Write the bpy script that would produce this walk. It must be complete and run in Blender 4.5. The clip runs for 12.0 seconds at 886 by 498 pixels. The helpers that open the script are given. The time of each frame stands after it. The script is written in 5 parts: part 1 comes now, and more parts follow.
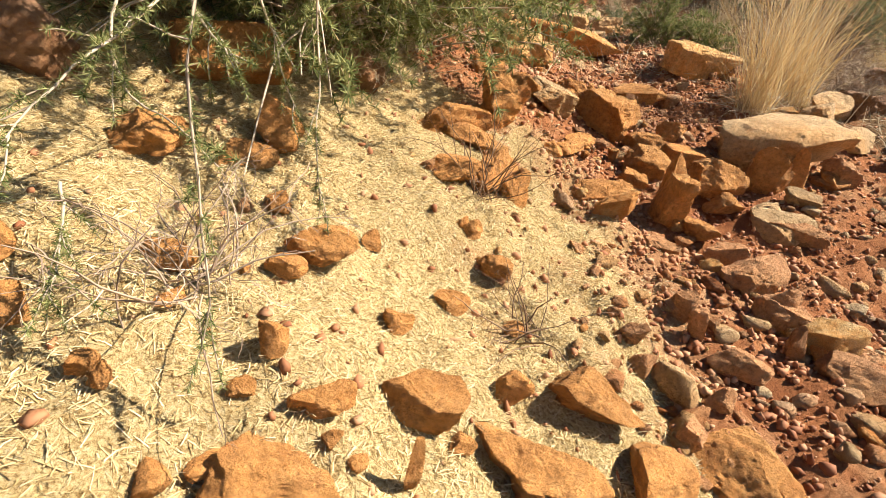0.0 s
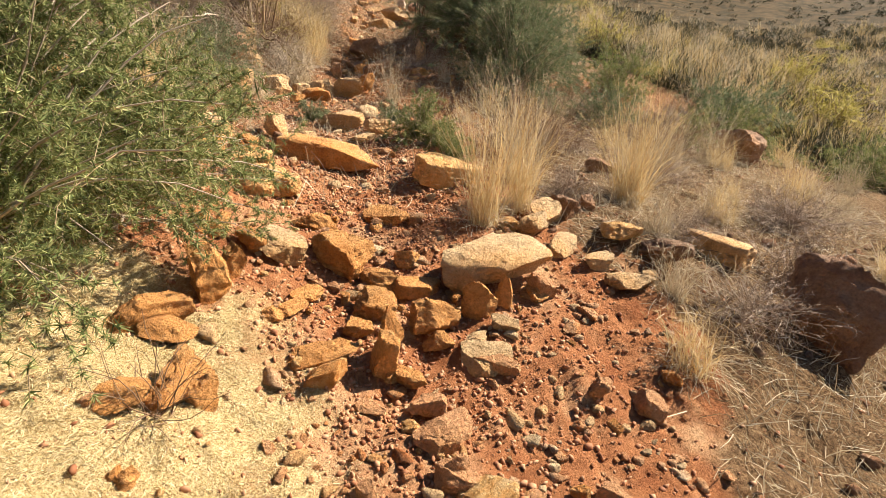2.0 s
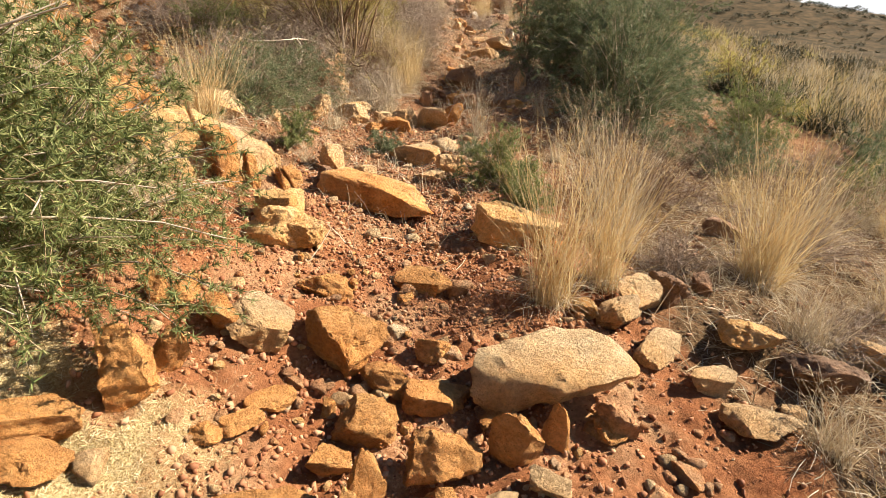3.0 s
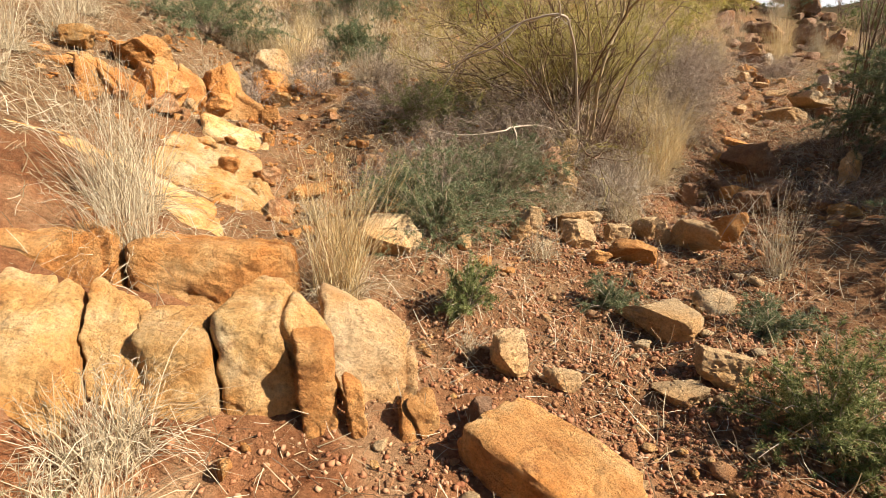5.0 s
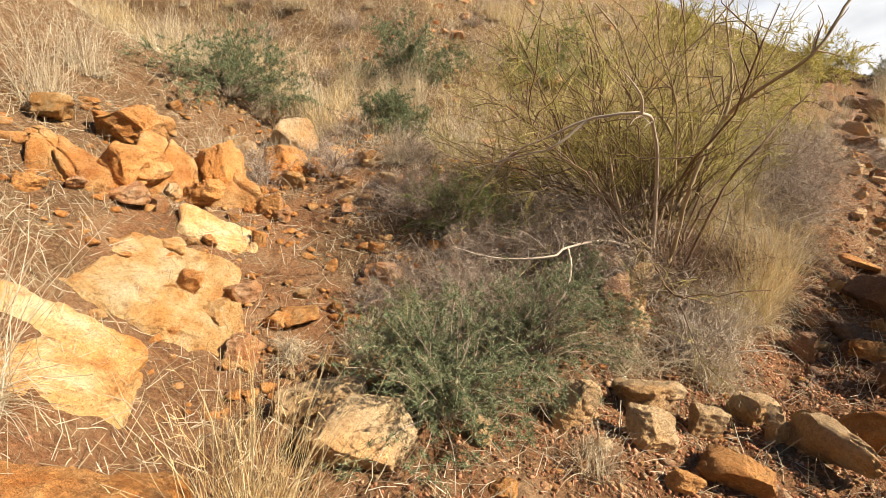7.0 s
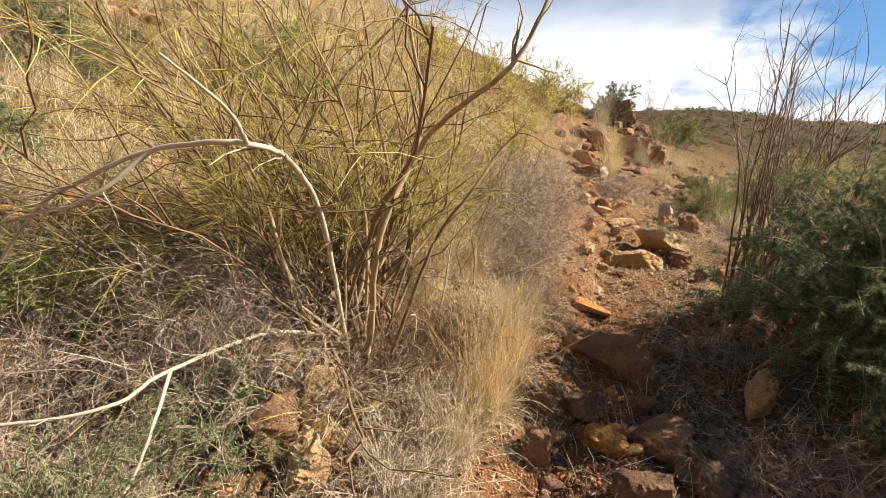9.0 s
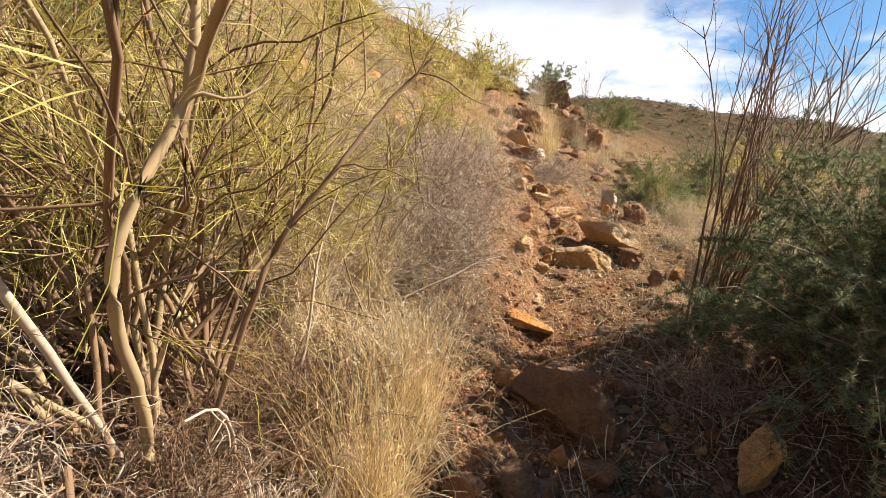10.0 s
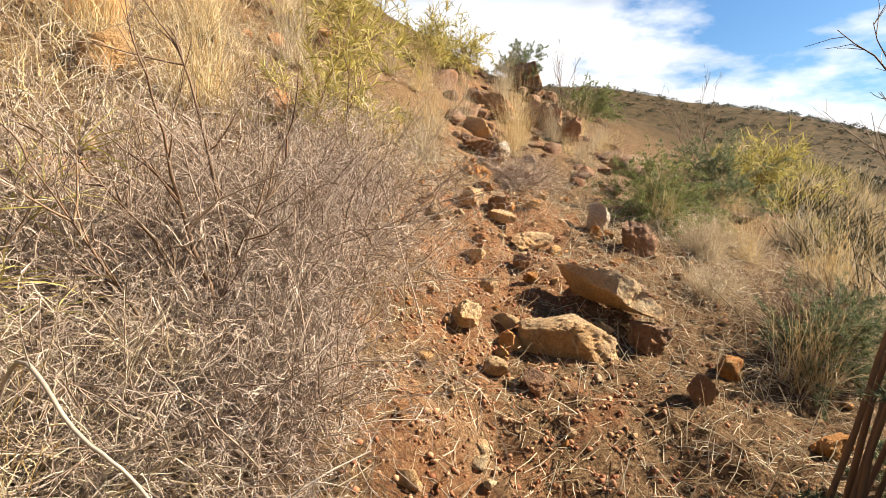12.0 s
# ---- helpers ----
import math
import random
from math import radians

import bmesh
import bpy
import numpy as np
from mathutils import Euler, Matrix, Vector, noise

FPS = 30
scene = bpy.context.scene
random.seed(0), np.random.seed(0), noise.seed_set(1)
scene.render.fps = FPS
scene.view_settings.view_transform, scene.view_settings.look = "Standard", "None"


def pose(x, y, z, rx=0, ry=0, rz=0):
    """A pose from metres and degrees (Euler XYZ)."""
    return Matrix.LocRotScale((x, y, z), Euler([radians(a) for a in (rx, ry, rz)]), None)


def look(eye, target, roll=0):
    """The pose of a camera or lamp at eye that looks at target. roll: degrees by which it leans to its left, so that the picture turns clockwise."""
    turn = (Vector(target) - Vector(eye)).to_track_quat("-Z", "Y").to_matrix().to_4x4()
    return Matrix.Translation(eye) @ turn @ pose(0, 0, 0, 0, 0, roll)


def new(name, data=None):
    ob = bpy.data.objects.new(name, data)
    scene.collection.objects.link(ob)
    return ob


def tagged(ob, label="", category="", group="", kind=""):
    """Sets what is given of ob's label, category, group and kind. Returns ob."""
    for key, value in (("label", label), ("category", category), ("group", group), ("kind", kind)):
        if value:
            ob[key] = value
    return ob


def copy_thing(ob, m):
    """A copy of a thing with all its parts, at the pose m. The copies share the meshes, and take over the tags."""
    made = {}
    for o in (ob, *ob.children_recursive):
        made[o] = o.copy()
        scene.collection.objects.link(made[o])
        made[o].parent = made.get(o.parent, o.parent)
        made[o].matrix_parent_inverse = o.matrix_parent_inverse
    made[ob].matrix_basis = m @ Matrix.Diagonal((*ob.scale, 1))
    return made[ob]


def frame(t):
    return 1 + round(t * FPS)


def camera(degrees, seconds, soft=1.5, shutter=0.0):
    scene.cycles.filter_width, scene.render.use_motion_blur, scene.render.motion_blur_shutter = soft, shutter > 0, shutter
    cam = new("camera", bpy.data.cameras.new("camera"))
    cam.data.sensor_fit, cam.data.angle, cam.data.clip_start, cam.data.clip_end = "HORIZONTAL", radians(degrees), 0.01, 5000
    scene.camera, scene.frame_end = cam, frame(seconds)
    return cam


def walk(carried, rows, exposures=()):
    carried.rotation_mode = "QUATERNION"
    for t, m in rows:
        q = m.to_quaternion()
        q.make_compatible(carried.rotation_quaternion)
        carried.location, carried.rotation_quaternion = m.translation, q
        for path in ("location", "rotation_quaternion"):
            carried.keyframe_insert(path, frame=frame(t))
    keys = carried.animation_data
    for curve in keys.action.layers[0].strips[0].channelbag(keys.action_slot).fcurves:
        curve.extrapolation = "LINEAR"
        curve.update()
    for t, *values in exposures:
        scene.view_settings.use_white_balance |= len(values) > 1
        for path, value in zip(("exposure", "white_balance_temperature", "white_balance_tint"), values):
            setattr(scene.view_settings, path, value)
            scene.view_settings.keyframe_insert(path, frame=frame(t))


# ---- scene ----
cam = camera(82.3, 12.0, soft=0.7)
PATH = [
    (0, (0.008, 0.019, 1.124), (-0.006, 1.682, 0.295), -3.6),
    (0.5, (0.122, 0.017, 1.239), (0.171, 1.668, 0.385), -3.6),
    (1, (0.199, -0.005, 1.451), (0.492, 1.619, 0.591), -4.6),
    (1.5, (0.355, -0.016, 1.519), (0.813, 1.575, 0.671), -4.5),
    (2, (0.588, 0.054, 1.551), (1.112, 1.691, 0.840), -3.7),
    (2.5, (0.811, 0.367, 1.491), (1.336, 2.036, 0.857), 0.7),
    (2.7, (0.910, 0.502, 1.483), (1.274, 2.215, 0.857), -0.5),
    (4.3, (1.383, 1.981, 1.814), (1.198, 3.777, 1.369), -2.5),
    (4.5, (1.393, 2.149, 1.893), (0.985, 3.911, 1.457), -2.8),
    (5, (1.199, 2.516, 1.986), (0.541, 4.205, 1.570), -3.9),
    (5.5, (0.974, 2.890, 2.222), (0.254, 4.561, 1.836), -0.8),
    (6, (1.008, 3.145, 2.318), (0.219, 4.791, 1.965), -0.3),
    (6.5, (1.006, 3.469, 2.467), (0.150, 5.095, 2.183), -0.5),
    (6.7, (0.950, 3.567, 2.470), (0.075, 5.187, 2.199), -0.3),
    (8.3, (1.096, 4.720, 2.587), (0.755, 6.537, 2.383), -0.8),
    (8.5, (1.206, 4.943, 2.622), (0.903, 6.767, 2.417), -0.8),
    (9, (1.339, 5.374, 2.697), (1.213, 7.218, 2.480), 0.1),
    (9.5, (1.394, 5.908, 2.657), (1.462, 7.749, 2.395), 0.5),
    (10, (1.544, 6.537, 2.687), (1.654, 8.373, 2.410), 1.1),
    (10.5, (1.682, 7.069, 2.721), (1.905, 8.893, 2.436), 2.0),
    (11, (1.793, 7.595, 2.790), (2.014, 9.416, 2.486), 1.9),
    (11.5, (2.012, 8.158, 2.760), (2.225, 9.980, 2.451), 1.8),
    (12, (2.173, 8.672, 2.845), (2.383, 10.494, 2.532), 1.0),
]
EXPOSURES = [(0.0, 1.55), (2.5, 1.6), (4.5, 1.35), (6.5, 1.25), (8.5, 1.45), (10.0, 1.6), (12.0, 1.65)]
walk(cam, [(t, look(eye, target, roll)) for t, eye, target, roll in PATH], EXPOSURES)

# ---- light: a low warm sun from the valley side, broken white cloud ----
SUN_AZ, SUN_EL = 85.0, 35.0          # degrees clockwise from the way ahead, degrees up


def build_light():
    w = bpy.data.worlds.new("sky")
    scene.world = w
    w.use_nodes = True
    nt = w.node_tree
    nt.nodes.clear()
    N, L = nt.nodes.new, nt.links.new
    out = N("ShaderNodeOutputWorld")
    bg = N("ShaderNodeBackground")
    bg.inputs["Strength"].default_value = 0.020
    sky = N("ShaderNodeTexSky")
    sky.sky_type = "NISHITA"
    sky.sun_disc = False
    sky.sun_elevation = radians(SUN_EL)
    sky.sun_rotation = radians(SUN_AZ)
    sky.altitude = 100
    sky.dust_density = 1.2
    tc = N("ShaderNodeTexCoord")
    mp = N("ShaderNodeMapping")
    mp.inputs["Scale"].default_value = (1.0, 1.0, 2.6)
    n1 = N("ShaderNodeTexNoise")
    n1.inputs["Scale"].default_value = 2.3
    n1.inputs["Detail"].default_value = 9.0
    n1.inputs["Roughness"].default_value = 0.55
    ramp = N("ShaderNodeValToRGB")
    ramp.color_ramp.elements[0].position = 0.40
    ramp.color_ramp.elements[1].position = 0.50
    n2 = N("ShaderNodeTexNoise")
    n2.inputs["Scale"].default_value = 5.0
    n2.inputs["Detail"].default_value = 6.0
    tone = N("ShaderNodeValToRGB")
    tone.color_ramp.elements[0].position = 0.3
    tone.color_ramp.elements[0].color = (15.0, 15.3, 16.0, 1)
    tone.color_ramp.elements[1].position = 0.6
    tone.color_ramp.elements[1].color = (22.0, 22.0, 22.2, 1)
    mix = N("ShaderNodeMix")
    mix.data_type = "RGBA"
    L(tc.outputs["Generated"], mp.inputs["Vector"])
    L(mp.outputs["Vector"], n1.inputs["Vector"])
    L(mp.outputs["Vector"], n2.inputs["Vector"])
    L(n1.outputs["Fac"], ramp.inputs["Fac"])
    L(n2.outputs["Fac"], tone.inputs["Fac"])
    # the cloud banks stand low over the hills; kept clear overhead to cut fill
    up = N("ShaderNodeSeparateXYZ")
    L(tc.outputs["Generated"], up.inputs[0])
    clear = N("ShaderNodeMapRange")
    clear.inputs["From Min"].default_value, clear.inputs["From Max"].default_value = 0.24, 0.38
    clear.inputs["To Min"].default_value, clear.inputs["To Max"].default_value = 1.0, 0.0
    L(up.outputs["Z"], clear.inputs["Value"])
    bank = N("ShaderNodeMath")
    bank.operation = "MULTIPLY"
    L(ramp.outputs["Color"], bank.inputs[0])
    L(clear.outputs["Result"], bank.inputs[1])
    blue = N("ShaderNodeMix")
    blue.data_type, blue.blend_type = "RGBA", "MULTIPLY"
    blue.inputs["Factor"].default_value = 1.0
    blue.inputs["B"].default_value = (1.0, 1.6, 2.2, 1)
    L(sky.outputs["Color"], blue.inputs["A"])
    L(bank.outputs[0], mix.inputs["Factor"])
    L(blue.outputs["Result"], mix.inputs["A"])
    L(tone.outputs["Color"], mix.inputs["B"])
    L(mix.outputs["Result"], bg.inputs["Color"])
    L(bg.outputs["Background"], out.inputs["Surface"])
    lamp = bpy.data.lights.new("sun", "SUN")
    lamp.energy, lamp.angle, lamp.color = 5.0, radians(0.6), (1.0, 0.92, 0.8)
    ob = new("sun", lamp)
    a, e = radians(SUN_AZ), radians(SUN_EL)
    ob.matrix_world = look((0, 0, 0), (-math.sin(a) * math.cos(e), -math.cos(a) * math.cos(e), -math.sin(e)))
    tagged(ob, "low warm afternoon sun", "sun", kind="structure")


build_light()

# ---- the lie of the land ----
# stations along the trail: y, trail centre x, its height, rise to the left, width of that bank, rise beyond, fall to the right
STATIONS = np.array([
    (-8.0, 0.5, -0.60, 0.45, 2.0, 0.50, 0.25),
    (0.0, 0.5, 0.08, 0.50, 1.6, 0.55, 0.25),
    (1.0, 0.5, 0.25, 0.56, 1.6, 0.60, 0.28),
    (2.2, 0.9, 0.40, 0.46, 1.6, 0.60, 0.16),
    (3.9, 1.2, 0.66, 0.30, 1.5, 0.62, 0.17),
    (5.4, 1.3, 0.74, 0.29, 2.6, 0.66, 0.14),
    (7.0, 1.0, 1.02, 0.24, 2.2, 0.62, 0.06),
    (8.1, 1.8, 0.98, 0.62, 1.5, 0.36, -0.12),
    (9.5, 2.3, 1.38, 0.52, 1.5, 0.27, -0.14),
    (11.0, 2.7, 1.82, 0.48, 1.8, 0.30, 0.08),
    (12.9, 3.3, 2.30, 0.50, 2.0, 0.48, 0.15),
    (18.4, 3.8, 3.70, 0.55, 3.0, 0.62, 0.24),
    (26.0, 5.6, 5.85, 0.50, 4.0, 0.55, 0.26),
    (60.0, 7.0, 4.00, 0.30, 8.0, 0.30, 0.20),
])
SKYLINE = np.array([(-180, 2.0), (-110, 5.0), (-50, 8.0), (0, 9.0), (24, 8.3), (40, 5.2), (48, 3.4), (55, 1.6), (64, 1.1), (90, 0.6), (130, 0.8), (180, 2.0)])


def vnoise(x, y, z=0.0, seed=0):
    """Smooth value noise, -1 to 1, on arrays."""
    x, y, z = np.broadcast_arrays(np.asarray(x, float), np.asarray(y, float), np.asarray(z, float))
    i, j, k = np.floor(x).astype(np.int64), np.floor(y).astype(np.int64), np.floor(z).astype(np.int64)
    u, v, w = x - i, y - j, z - k
    u, v, w = u * u * (3 - 2 * u), v * v * (3 - 2 * v), w * w * (3 - 2 * w)

    def corner(a, b, c):
        h = (a * 374761393 + b * 668265263 + c * 1274126177 + seed * 974634541) & 0xFFFFFFFF
        h = ((h ^ (h >> 13)) * 1103515245) & 0xFFFFFFFF
        h = ((h ^ (h >> 16)) * 2654435761) & 0xFFFFFFFF
        return (h ^ (h >> 15)) / 2147483648.0 - 1.0

    def mixed(c):
        a = corner(i, j, c) * (1 - u) + corner(i + 1, j, c) * u
        b = corner(i, j + 1, c) * (1 - u) + corner(i + 1, j + 1, c) * u
        return a * (1 - v) + b * v

    return mixed(k) * (1 - w) + mixed(k + 1) * w


def step(a, b, t):
    t = np.clip((t - a) / (b - a), 0, 1)
    return t * t * (3 - 2 * t)


def land(x, y):
    """The smooth height of the ground."""
    x, y = np.asarray(x, float), np.asarray(y, float)
    cols = []
    for c in range(1, 7):
        cols.append(sum(np.interp(y + o, STATIONS[:, 0], STATIONS[:, c]) for o in (-0.5, -0.25, 0, 0.25, 0.5)) / 5)
    xc, zc, sl, wide, sl2, sr = cols
    d = x - xc
    left = sl * np.clip(-d, 0, wide) + sl2 * np.clip(-d - wide, 0, None)
    left = np.where(left > 7, 7 + 5 * np.tanh((left - 7) / 5), left)
    right = sr * np.clip(d, 0, 1.8) + np.maximum(sr, 0.2) * np.clip(d - 1.8, 0, None)
    right = np.where(right > 2.5, 2.5 + 4 * np.tanh((right - 2.5) / 4), right)
    hollow = 0.5 * np.exp(-((x + 3.0) / 0.9) ** 2 - ((y - 7.7) / 0.8) ** 2)
    hollow = hollow + 0.24 * np.exp(-((x + 1.6) / 0.8) ** 2 - ((y - 5.5) / 0.7) ** 2)
    near = zc + left - right - hollow
    r = np.hypot(x - 2, y - 8)
    az = np.degrees(np.arctan2(x - 2, y - 8))
    el = np.interp(az, SKYLINE[:, 0], SKYLINE[:, 1])
    ridge = (260 * np.tan(np.radians(el)) + 4) * np.exp(-((r - 260) / np.where(r < 260, 100, 400)) ** 2)
    s = step(40, 110, r)
    return near * (1 - s) - 4 * s + ridge * step(30, 120, r)


def rough(x, y):
    """Lumps and ruts of the ground; calmer near the trail."""
    r = np.hypot(np.asarray(x) - 2, np.asarray(y) - 8)
    a = 0.055 * vnoise(x / 0.9, y / 0.9, 0, 3) + 0.034 * vnoise(x / 0.33, y / 0.33, 0, 4) + 0.022 * vnoise(x / 0.12, y / 0.12, 0, 5) + 0.014 * vnoise(x / 0.055, y / 0.055, 0, 9)
    a = a + 0.09 * np.abs(vnoise(x / 1.4, y / 0.8, 0, 8)) * step(-0.6, -1.6, x)
    b = 0.5 * vnoise(x / 9, y / 9, 0, 6) * step(14, 40, r) + 3 * vnoise(x / 45, y / 45, 0, 7) * step(60, 160, r)
    return a + b


def ground_z(x, y):
    return land(x, y) + rough(x, y)


def gz(x, y):
    return float(ground_z(x, y))
# ---- end of land ----


# ---- materials ----
def material(name, rough=0.9):
    m = bpy.data.materials.new(name)
    m.use_nodes = True
    nt = m.node_tree
    b = nt.nodes["Principled BSDF"]
    b.inputs["Roughness"].default_value = rough
    b.inputs["Specular IOR Level"].default_value = 0.25
    return m, nt, b


def noise_node(nt, scale, detail=6, rough=0.6, vector=None):
    n = nt.nodes.new("ShaderNodeTexNoise")
    n.inputs["Scale"].default_value = scale
    n.inputs["Detail"].default_value = detail
    n.inputs["Roughness"].default_value = rough
    if vector:
        nt.links.new(vector, n.inputs["Vector"])
    return n.outputs["Fac"]


def ramp_node(nt, fac, *stops):
    r = nt.nodes.new("ShaderNodeValToRGB")
    e = r.color_ramp.elements
    while len(e) < len(stops):
        e.new(0.5)
    for el, (p, c) in zip(e, stops):
        el.position, el.color = p, (*c, 1) if len(c) == 3 else c
    nt.links.new(fac, r.inputs["Fac"])
    return r.outputs["Color"]


def mix_node(nt, fac, a, b, blend="MIX"):
    m = nt.nodes.new("ShaderNodeMix")
    m.data_type, m.blend_type = "RGBA", blend
    for key, v in (("Factor", fac), ("A", a), ("B", b)):
        if isinstance(v, (int, float)):
            m.inputs[key].default_value = v
        elif isinstance(v, tuple):
            m.inputs[key].default_value = (*v, 1)
        else:
            nt.links.new(v, m.inputs[key])
    return m.outputs["Result"]


def bump_node(nt, bsdf, height, strength, distance, normal=None):
    b = nt.nodes.new("ShaderNodeBump")
    b.inputs["Strength"].default_value = strength
    b.inputs["Distance"].default_value = distance
    nt.links.new(height, b.inputs["Height"])
    if normal:
        nt.links.new(normal, b.inputs["Normal"])
    nt.links.new(b.outputs["Normal"], bsdf.inputs["Normal"])
    return b.outputs["Normal"]


def coords(nt, kind="Object"):
    return nt.nodes.new("ShaderNodeTexCoord").outputs[kind]


def rock_material(name, dark, mid, pale, stain=(0.24, 0.09, 0.035)):
    m, nt, b = material(name, 0.92)
    co = coords(nt)
    rnd = nt.nodes.new("ShaderNodeObjectInfo").outputs["Random"]
    big = noise_node(nt, 5, 5, 0.6, co)
    grain = noise_node(nt, 60, 6, 0.7, co)
    col = ramp_node(nt, big, (0.28, dark), (0.47, mid), (0.68, pale))
    col = mix_node(nt, ramp_node(nt, noise_node(nt, 11, 6, 0.65, co), (0.58, (0, 0, 0)), (0.7, (0.65, 0.65, 0.65))), col, stain)
    col = mix_node(nt, 0.55, col, ramp_node(nt, grain, (0.32, (0.45, 0.4, 0.35)), (0.48, (1.0, 1.0, 1.0)), (0.66, (1.4, 1.38, 1.35))), "MULTIPLY")
    broad = ramp_node(nt, noise_node(nt, 2.1, 4, 0.55, co), (0.42, (1.0, 1.0, 1.0)), (0.6, (1.0, 0.74, 0.46)))
    col = mix_node(nt, 0.8, col, broad, "MULTIPLY")
    hsv = nt.nodes.new("ShaderNodeHueSaturation")
    mr = nt.nodes.new("ShaderNodeMapRange")
    mr.inputs["To Min"].default_value, mr.inputs["To Max"].default_value = 0.8, 1.12
    nt.links.new(rnd, mr.inputs["Value"])
    nt.links.new(mr.outputs["Result"], hsv.inputs["Value"])
    nt.links.new(col, hsv.inputs["Color"])
    nt.links.new(hsv.outputs["Color"], b.inputs["Base Color"])
    # pits and hairline cracks
    vor = nt.nodes.new("ShaderNodeTexVoronoi")
    vor.feature = "DISTANCE_TO_EDGE"
    vor.inputs["Scale"].default_value = 4.5
    warp = nt.nodes.new("ShaderNodeMapping")
    warp.inputs["Scale"].default_value = (1.0, 1.0, 2.2)
    wob = nt.nodes.new("ShaderNodeTexNoise")
    wob.inputs["Scale"].default_value = 7.0
    nt.links.new(co, wob.inputs["Vector"])
    bent = mix_node(nt, 0.16, co, wob.outputs["Color"])
    nt.links.new(bent, warp.inputs["Vector"])
    nt.links.new(warp.outputs["Vector"], vor.inputs["Vector"])
    hair = ramp_node(nt, vor.outputs["Distance"], (0.0, (0, 0, 0)), (0.035, (1, 1, 1)))
    n = bump_node(nt, b, noise_node(nt, 18, 9, 0.78, co), 1.0, 0.045)
    n = bump_node(nt, b, hair, 0.55, 0.02, n)
    bump_node(nt, b, grain, 1.0, 0.012, n)
    return m


def plant_material(name, a, b_, c, translucent=0.25, rough=0.75):
    m, nt, b = material(name, rough)
    isl = nt.nodes.new("ShaderNodeNewGeometry").outputs["Random Per Island"]
    col = ramp_node(nt, isl, (0.0, a), (0.5, b_), (1.0, c))
    col = mix_node(nt, 0.5, col, ramp_node(nt, noise_node(nt, 3, 3, 0.5, coords(nt)), (0.3, (0.6, 0.6, 0.6)), (0.7, (1.2, 1.2, 1.15))), "MULTIPLY")
    nt.links.new(col, b.inputs["Base Color"])
    if translucent:
        t = nt.nodes.new("ShaderNodeBsdfTranslucent")
        nt.links.new(col, t.inputs["Color"])
        mx = nt.nodes.new("ShaderNodeMixShader")
        mx.inputs["Fac"].default_value = translucent
        nt.links.new(b.outputs["BSDF"], mx.inputs[1])
        nt.links.new(t.outputs["BSDF"], mx.inputs[2])
        nt.links.new(mx.outputs["Shader"], nt.nodes["Material Output"].inputs["Surface"])
    return m


def soil_material():
    m, nt, b = material("red_soil", 0.97)
    b.inputs["Specular IOR Level"].default_value = 0.05
    co = coords(nt)
    att = nt.nodes.new("ShaderNodeAttribute")
    att.attribute_name = "litter"
    sep = nt.nodes.new("ShaderNodeSeparateColor")
    nt.links.new(att.outputs["Color"], sep.inputs["Color"])
    big, fine = noise_node(nt, 2.2, 6, 0.6, co), noise_node(nt, 45, 7, 0.75, co)
    soil = ramp_node(nt, big, (0.3, (0.22, 0.07, 0.026)), (0.5, (0.4, 0.165, 0.07)), (0.68, (0.56, 0.33, 0.17)))
    soil = mix_node(nt, 0.75, soil, ramp_node(nt, fine, (0.3, (0.45, 0.42, 0.4)), (0.52, (0.95, 0.95, 0.95)), (0.72, (1.5, 1.5, 1.45))), "MULTIPLY")
    chaff = ramp_node(nt, noise_node(nt, 130, 5, 0.8, co), (0.36, (0.24, 0.14, 0.05)), (0.5, (0.56, 0.4, 0.18)), (0.68, (0.72, 0.58, 0.34)))
    straw = ramp_node(nt, noise_node(nt, 55, 7, 0.85, co), (0.38, (0.05, 0.028, 0.014)), (0.52, (0.2, 0.115, 0.055)), (0.7, (0.42, 0.29, 0.16)))
    scrub = ramp_node(nt, noise_node(nt, 0.32, 8, 0.7, co), (0.4, (0.022, 0.02, 0.008)), (0.5, (0.055, 0.038, 0.016)), (0.64, (0.09, 0.056, 0.024)))
    patch = noise_node(nt, 14, 5, 0.7, co)

    def cover(mask, amount):
        a = nt.nodes.new("ShaderNodeMath")
        a.operation = "MULTIPLY_ADD"
        a.inputs[1].default_value = 1.6
        nt.links.new(mask, a.inputs[0])
        s = nt.nodes.new("ShaderNodeMath")
        s.operation = "SUBTRACT"
        nt.links.new(patch, s.inputs[0])
        s.inputs[1].default_value = amount
        nt.links.new(s.outputs[0], a.inputs[2])
        a.use_clamp = True
        return a.outputs[0]

    col = mix_node(nt, cover(sep.outputs["Red"], 0.75), soil, chaff)
    col = mix_node(nt, cover(sep.outputs["Green"], 0.75), col, straw)
    col = mix_node(nt, sep.outputs["Blue"], col, scrub)
    nt.links.new(col, b.inputs["Base Color"])
    n = bump_node(nt, b, noise_node(nt, 22, 9, 0.78, co), 1.0, 0.045)
    bump_node(nt, b, noise_node(nt, 120, 5, 0.8, co), 0.8, 0.006, n)
    return m


